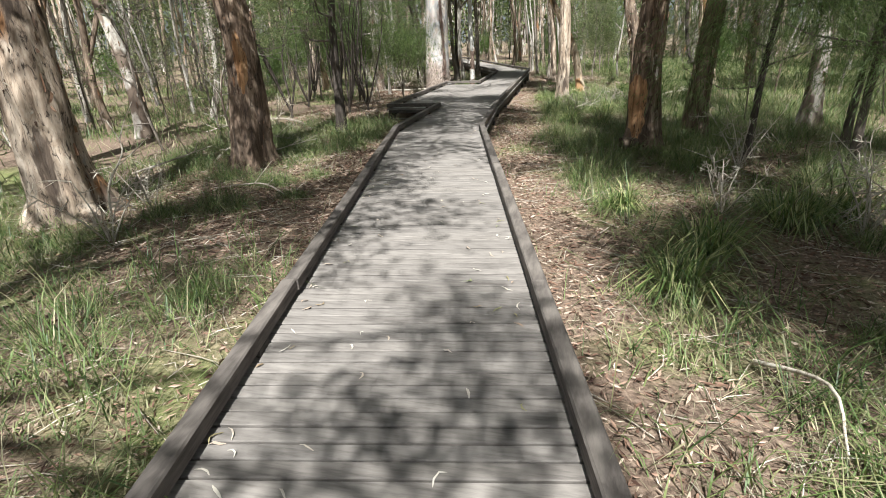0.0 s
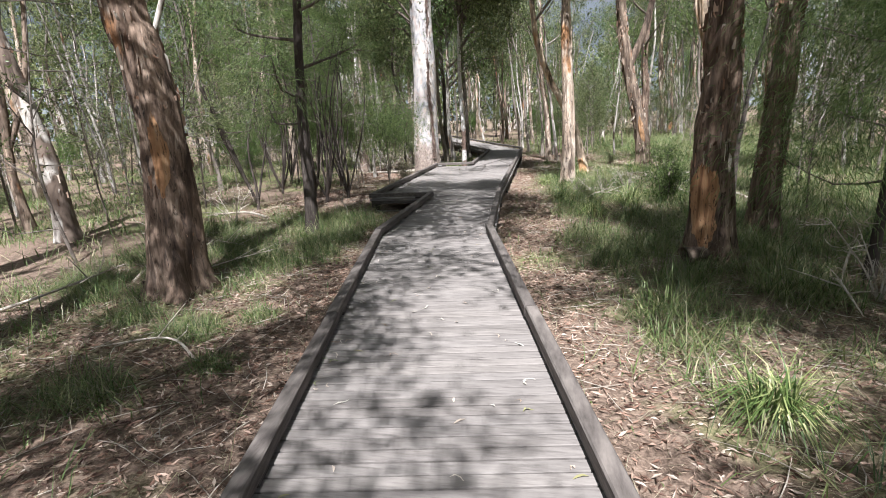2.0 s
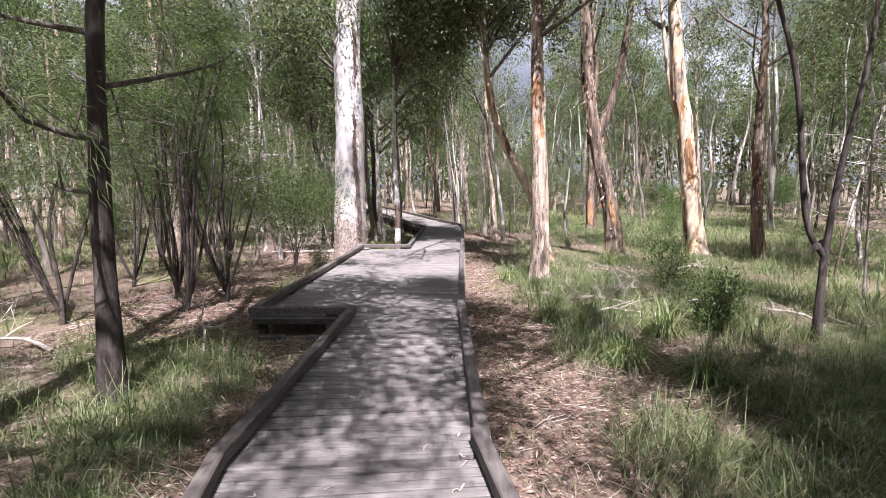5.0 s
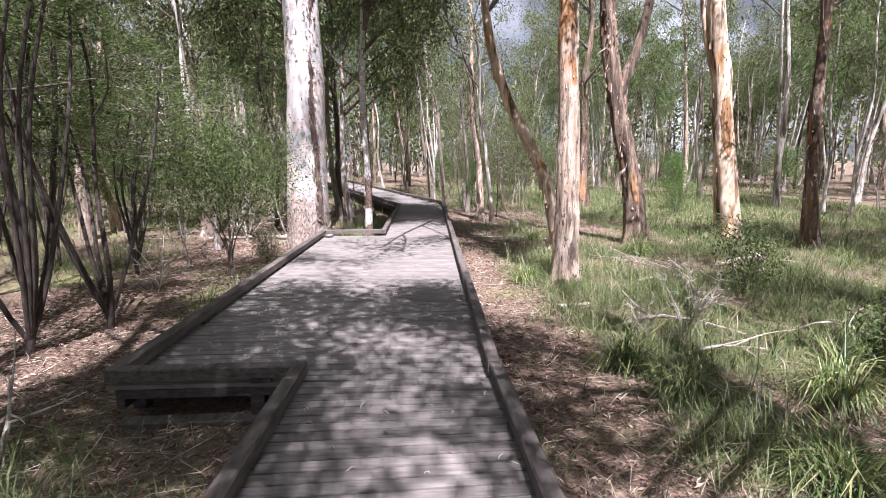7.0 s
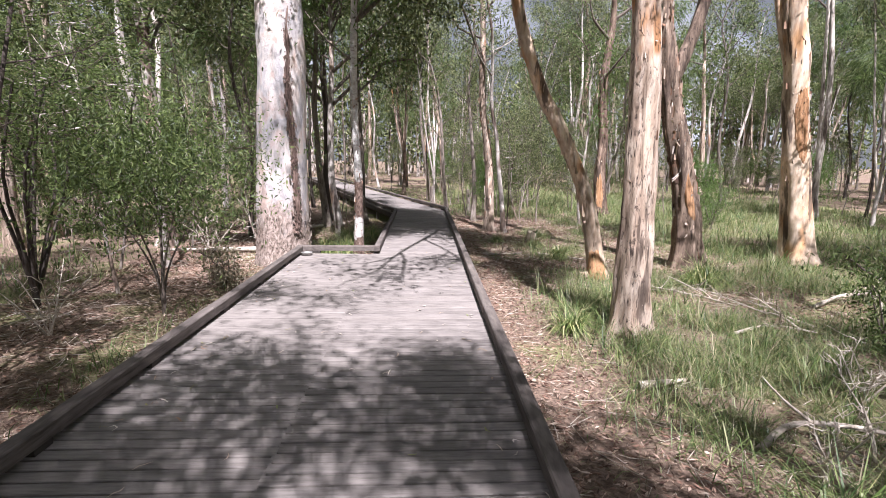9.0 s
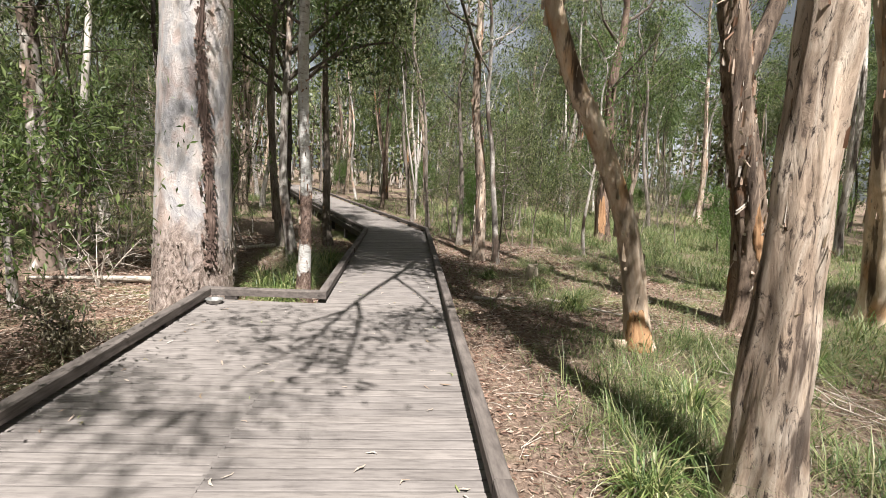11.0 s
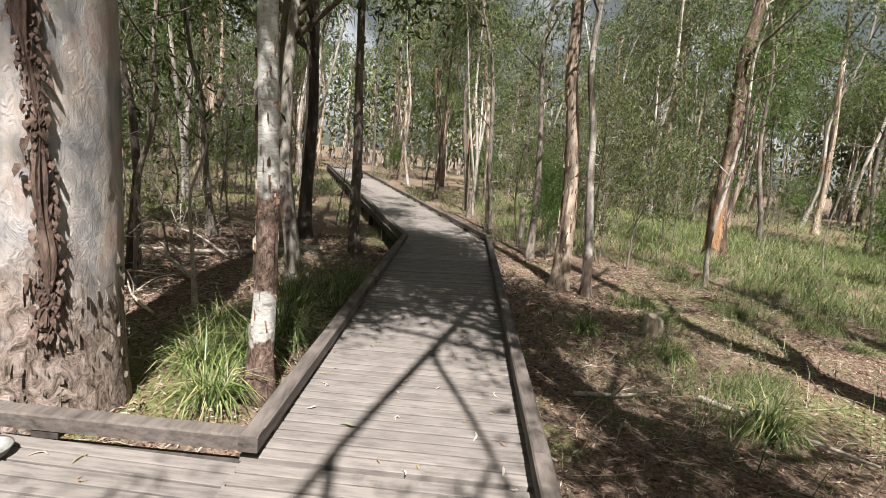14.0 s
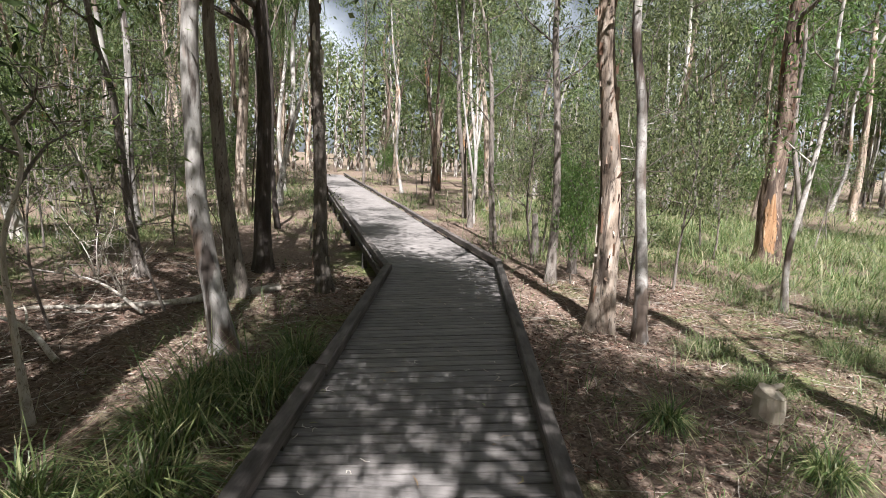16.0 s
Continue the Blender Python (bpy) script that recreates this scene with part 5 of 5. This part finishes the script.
BL = "bleached fallen branch lying in the grass"
for k, (c, rad, f) in enumerate(((((0.35, 14.9, 0.03), (0.75, 15.1, 0.12), (1.2, 14.9, 0.16), (1.7, 14.6, 0.05)), 0.028, 3), (((1.6, 17.2, 0.04), (2.1, 17.3, 0.1), (2.5, 17.0, 0.1)), 0.022, 3), (((0.0, 16.0, 0.03), (0.45, 16.05, 0.05)), 0.045, 0),
                                 (((-0.6, 22.55, 0.03), (-0.1, 22.7, 0.05), (0.3, 22.9, 0.06)), 0.025, 1), (((0.7, 22.9, 0.04), (1.1, 22.4, 0.05), (1.6, 21.9, 0.05)), 0.03, 0), (((1.3, 2.5, 0.05), (1.4, 2.0, 0.25), (1.3, 1.6, 0.2)), 0.014, 0),
                                 (((-3.2, 5.6, 0.03), (-3.7, 5.9, 0.1), (-4.3, 5.7, 0.08)), 0.014, 3), (((-4.6, 4.3, 0.03), (-4.5, 4.3, 0.45), (-4.4, 4.5, 0.8), (-4.6, 4.6, 1.1)), 0.016, 4), (((0.6, 14.0, 0.03), (0.9, 13.8, 0.2), (1.5, 14.0, 0.1)), 0.018, 3),
                                 (((-5.4, 25.0, 0.05), (-6.0, 25.3, 0.3), (-6.8, 25.2, 0.5)), 0.03, 4), (((-5.6, 26.6, 0.05), (-6.4, 26.9, 0.35), (-7.2, 26.7, 0.5)), 0.025, 4), (((-6.2, 12.2, 0.04), (-6.9, 12.5, 0.15), (-7.8, 12.4, 0.1)), 0.03, 3),
                                 (((2.6, 5.6, 0.05), (3.1, 5.4, 0.4), (3.6, 5.6, 0.55)), 0.012, 5), (((2.8, 5.0, 0.05), (3.2, 5.1, 0.35), (3.9, 5.0, 0.4)), 0.012, 5), (((3.6, 18.5, 0.04), (4.4, 18.8, 0.12), (5.2, 18.4, 0.06)), 0.03, 3),
                                 (((-5.2, 22.9, 0.06), (-6.2, 23.0, 0.08), (-7.4, 22.6, 0.08)), 0.07, 1), (((-4.4, 28.0, 0.05), (-5.6, 27.0, 0.08), (-7.0, 26.4, 0.08)), 0.06, 1))):
    fallen_branch(c, rad, BL, 500 + k, forks=f)
s = Shape()
tube(s, [(0, 0, -0.05), (0.01, 0, 0.08), (0.0, 0.01, 0.2), (0.01, 0, 0.235)], [0.13, 0.125, 0.12, 0.11], 14, 0.12, 3)
log = thing("sawn_log", at_ground(0.95, 24.85), "short pale sawn log standing in leaf litter", "log")
part("log_body", s, M_STUMPCUT, log)
s = Shape()
tube(s, [(-0.05, 0.0, 0.225), (0.03, 0.02, 0.25), (0.12, 0.05, 0.275)], [0.03, 0.04, 0.022], 9, 0.25, 8)
part("bark_scrap", s, M_STUMPCUT, log, "loose scrap of grey bark on top")
r = np.random.RandomState(77)
for k in range(34):
    x, y = ((r.uniform(0.4, 4.5), r.uniform(2.5, 20)) if k < 18 else (r.uniform(-7, -4.2), r.uniform(2.5, 12.5)) if k < 25 else (r.uniform(-9, -4.8), r.uniform(22.5, 29)))
    a, ln = r.uniform(0, 6.28), r.uniform(0.5, 1.3)
    c, s = math.cos(a) * ln, math.sin(a) * ln
    if min(edge_distance(x, y), edge_distance(x + c, y + s)) < 0.4:
        continue
    fallen_branch(((x, y, 0.02), (x + c * 0.4 + r.normal() * 0.08, y + s * 0.4 + r.normal() * 0.08, r.uniform(0.05, 0.22)), (x + c, y + s, r.uniform(0.05, 0.3))), r.uniform(0.01, 0.022), BL if k < 18 else "bleached fallen branch lying in leaf litter", 600 + k, forks=4)
fallen_branch(((1.25, 8.45, 0.12), (1.45, 8.5, 0.15), (1.62, 8.6, 0.14)), 0.11, "curled slab of grey bark at a trunk's foot", 531, "bark_slab", 0, M_PAPER_DARK, 10)
fallen_branch(((0.85, 20.4, 0.04), (1.1, 20.35, 0.06), (1.3, 20.25, 0.04)), 0.07, "heap of shed cream bark at a trunk's foot", 532, "shed_bark", 0, M_PAPER_SMOOTH, 8)



def dry_shrub(x, y, h, seed):
    """A dead, bleached, many-forked little bush."""
    r = np.random.RandomState(seed)
    ob = thing("dead_shrub", at_ground(x, y), "dead bleached shrub with bare forked twigs", "shrub", "dead shrubs")
    for k in range(5):
        a = k * 1.3 + r.uniform(0, 0.8)
        lean = np.array((math.cos(a), math.sin(a), 0)) * r.uniform(0.25, 0.7) * h
        line = path_of([(0, 0, -0.03), lean * 0.35 + np.array((0, 0, h * 0.4)) + r.normal(size=3) * 0.03, lean + np.array((0, 0, h * r.uniform(0.7, 1.0)))], 0.1)
        s = Shape()
        tube(s, line, np.linspace(0.011, 0.004, len(line)), 5)
        for _ in range(7):
            p = line[r.randint(2, len(line))]
            d = unit(r.normal(size=3) + np.array((0, 0, 0.3)) + lean) * r.uniform(0.12, 0.38) * h
            tube(s, [p, p + d * 0.5 + r.normal(size=3) * 0.025, p + d], [0.006, 0.004, 0.002], 4)
            q = p + d * 0.5
            for _ in range(2):
                e = unit(d + r.normal(size=3) * np.linalg.norm(d)) * np.linalg.norm(d) * 0.6
                tube(s, [q, q + e * 0.5 + r.normal(size=3) * 0.012, q + e], [0.004, 0.003, 0.0015], 3)
        part("stem", s, M_STICK, ob, smooth=True)


for k, (x, y, h) in enumerate(((-7.0, 24.4, 1.2), (-7.4, 28.3, 1.3), (-6.4, 27.4, 0.9), (-4.15, 3.8, 0.75), (-4.6, 4.9, 0.6), (2.9, 4.7, 0.8), (3.4, 5.6, 0.9), (1.9, 5.3, 0.5), (0.5, 14.5, 0.4), (1.1, 14.8, 0.5), (1.7, 15.6, 0.45), (-6.6, 11.6, 0.9), (-5.9, 17.2, 0.8), (-6.4, 22.6, 1.0), (2.7, 7.4, 0.8))):
    dry_shrub(x, y, h, 800 + k)

# metal bowl on the deck in the platform's corner
s = Shape()
ring = [(0.06, 0.0), (0.078, 0.012), (0.092, 0.045), (0.1, 0.05), (0.088, 0.046), (0.072, 0.014), (0.0, 0.01)]
ang = [2 * math.pi * k / 28 for k in range(28)]
s.add([(d * math.cos(a), d * math.sin(a), z) for d, z in ring for a in ang], [(i * 28 + k, i * 28 + (k + 1) % 28, (i + 1) * 28 + (k + 1) % 28, (i + 1) * 28 + k) for i in range(6) for k in range(28)])
m, nt, b = material("dull_metal", 0.45, 0.5)
nt.links.new(ramp(nt, grain(nt, coords(nt, (1, 1, 1)), 30, 4), (0.3, (0.3, 0.29, 0.28)), (0.7, (0.5, 0.49, 0.47))), b.inputs["Base Color"])
b.inputs["Metallic"].default_value = 0.7
ob = tagged(new("metal_bowl", s.mesh("metal_bowl", m, True)), "small round steel bowl on the deck by the kerb corner", "bowl")
ob.location = (-3.88, 20.4, 0.001)

# ---- boardwalk ----
walkway = thing("boardwalk", (0, 0, 0), "weathered grey timber boardwalk with low side kerbs", "boardwalk", kind="structure")


def deck_board(p, q, u, v, z):
    """One plank between two pairs of corners: p, q on the near side, u, v on the far side."""
    s = Shape()
    b, t = 0.004, 0.035
    near, far = np.array([p, q], float), np.array([u, v], float)
    d = unit((far - near).mean(0)) * b
    rows = [(*near[0], z - t), (*near[1], z - t), (*far[1], z - t), (*far[0], z - t), (*near[0], z - b), (*near[1], z - b), (*far[1], z - b), (*far[0], z - b),
            (*(near[0] + d), z), (*(near[1] + d), z), (*(far[1] - d), z), (*(far[0] - d), z)]
    s.add(rows, [(3, 2, 1, 0), (8, 9, 10, 11), (0, 1, 5, 4), (1, 2, 6, 5), (2, 3, 7, 6), (3, 0, 4, 7), (4, 5, 9, 8), (5, 6, 10, 9), (6, 7, 11, 10), (7, 4, 8, 11)])
    return s


def lay(la, lb, ra, rb, r, far):
    la, lb, ra, rb = (np.array(a, float) for a in (la, lb, ra, rb))
    n = max(1, round((np.linalg.norm(lb - la) + np.linalg.norm(rb - ra)) / 2 / PITCH))
    for i in range(n):
        a, c = i / n + r.uniform(0.055, 0.085) / n, (i + 1) / n - r.uniform(0.055, 0.085) / n
        L0, L1, R0, R1 = la + (lb - la) * a, la + (lb - la) * c, ra + (rb - ra) * a, ra + (rb - ra) * c
        out = unit(L0 - R0)
        k = 0.055 + r.uniform(0, 0.012)
        s = deck_board(L0 + out * k, R0 - out * k, L1 + out * k, R1 - out * k, r.uniform(-0.003, 0.0015))
        y = (L0[1] + R0[1]) / 2
        if 0.9 < y < 27.6 and L0[0] > -3.5:
            part("deck_board", s, M_DECK, walkway)
        else:
            far.v += s.v
            far.f += [f + far.n for f in s.f]
            far.n += s.n


def boardwalk():
    r = np.random.RandomState(58)
    far = Shape()
    lay((-0.35, -4.0), (-2.74, 9.3), (1.27, -3.72), (-1.12, 9.5), r, far)
    lay((-2.745, 9.32), (-2.75, 13.05), (-1.13, 9.55), (-1.27, 13.07), r, far)
    lay((-2.70, 13.07), (-2.68, 20.6), (-1.27, 13.09), (-1.2, 20.62), r, far)
    lay((-4.08, 13.03), (-4.03, 20.6), (-2.81, 13.05), (-2.79, 20.58), r, far)
    lay((-2.71, 20.63), (-2.74, 27.6), (-1.2, 20.65), (-1.14, 28.2), r, far)
    lay((-2.745, 27.62), (-12.4, 58.0), (-1.14, 28.25), (-10.6, 58.2), r, far)
    part("far_boards", far, M_DECK, walkway, kind="stuff")
    for line in (LEFT, RIGHT):
        for (p, q) in zip(line, line[1:]):
            p, q = np.array(p, float), np.array(q, float)
            ln = np.linalg.norm(q - p)
            n = max(1, round(ln / 3.6))
            d = unit(q - p)
            nrm = np.array((-d[1], d[0]))
            for i in range(n):
                a, c = p + d * (ln * i / n - (0.05 if i == 0 else -0.003)), p + d * (ln * (i + 1) / n + (0.047 if i == n - 1 else -0.003))
                j = nrm * r.normal() * 0.006
                part("kerb_rail", lengthwise(a + j, c + j, 0.1, 0.042 + r.uniform(0, 0.004), 0.135 + r.uniform(-0.005, 0.006), 0.01), M_KERB, walkway)
                for k in np.arange(0.25, ln / n, 1.2):
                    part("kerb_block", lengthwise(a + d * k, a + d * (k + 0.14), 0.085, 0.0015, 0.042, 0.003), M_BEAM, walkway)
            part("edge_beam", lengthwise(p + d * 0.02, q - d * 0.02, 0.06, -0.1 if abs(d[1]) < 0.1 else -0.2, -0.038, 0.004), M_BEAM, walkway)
            for k in np.arange(0.3, ln, 2.2):
                c = p + d * k
                low = float(gz(*c)) - 0.1
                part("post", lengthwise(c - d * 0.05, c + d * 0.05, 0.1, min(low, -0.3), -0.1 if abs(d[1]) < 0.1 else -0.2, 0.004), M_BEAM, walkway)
    part("sill_beam", lengthwise((-4.0, 12.98), (-2.85, 13.0), 0.12, -0.4, -0.24, 0.01), M_KERB, walkway)


boardwalk()
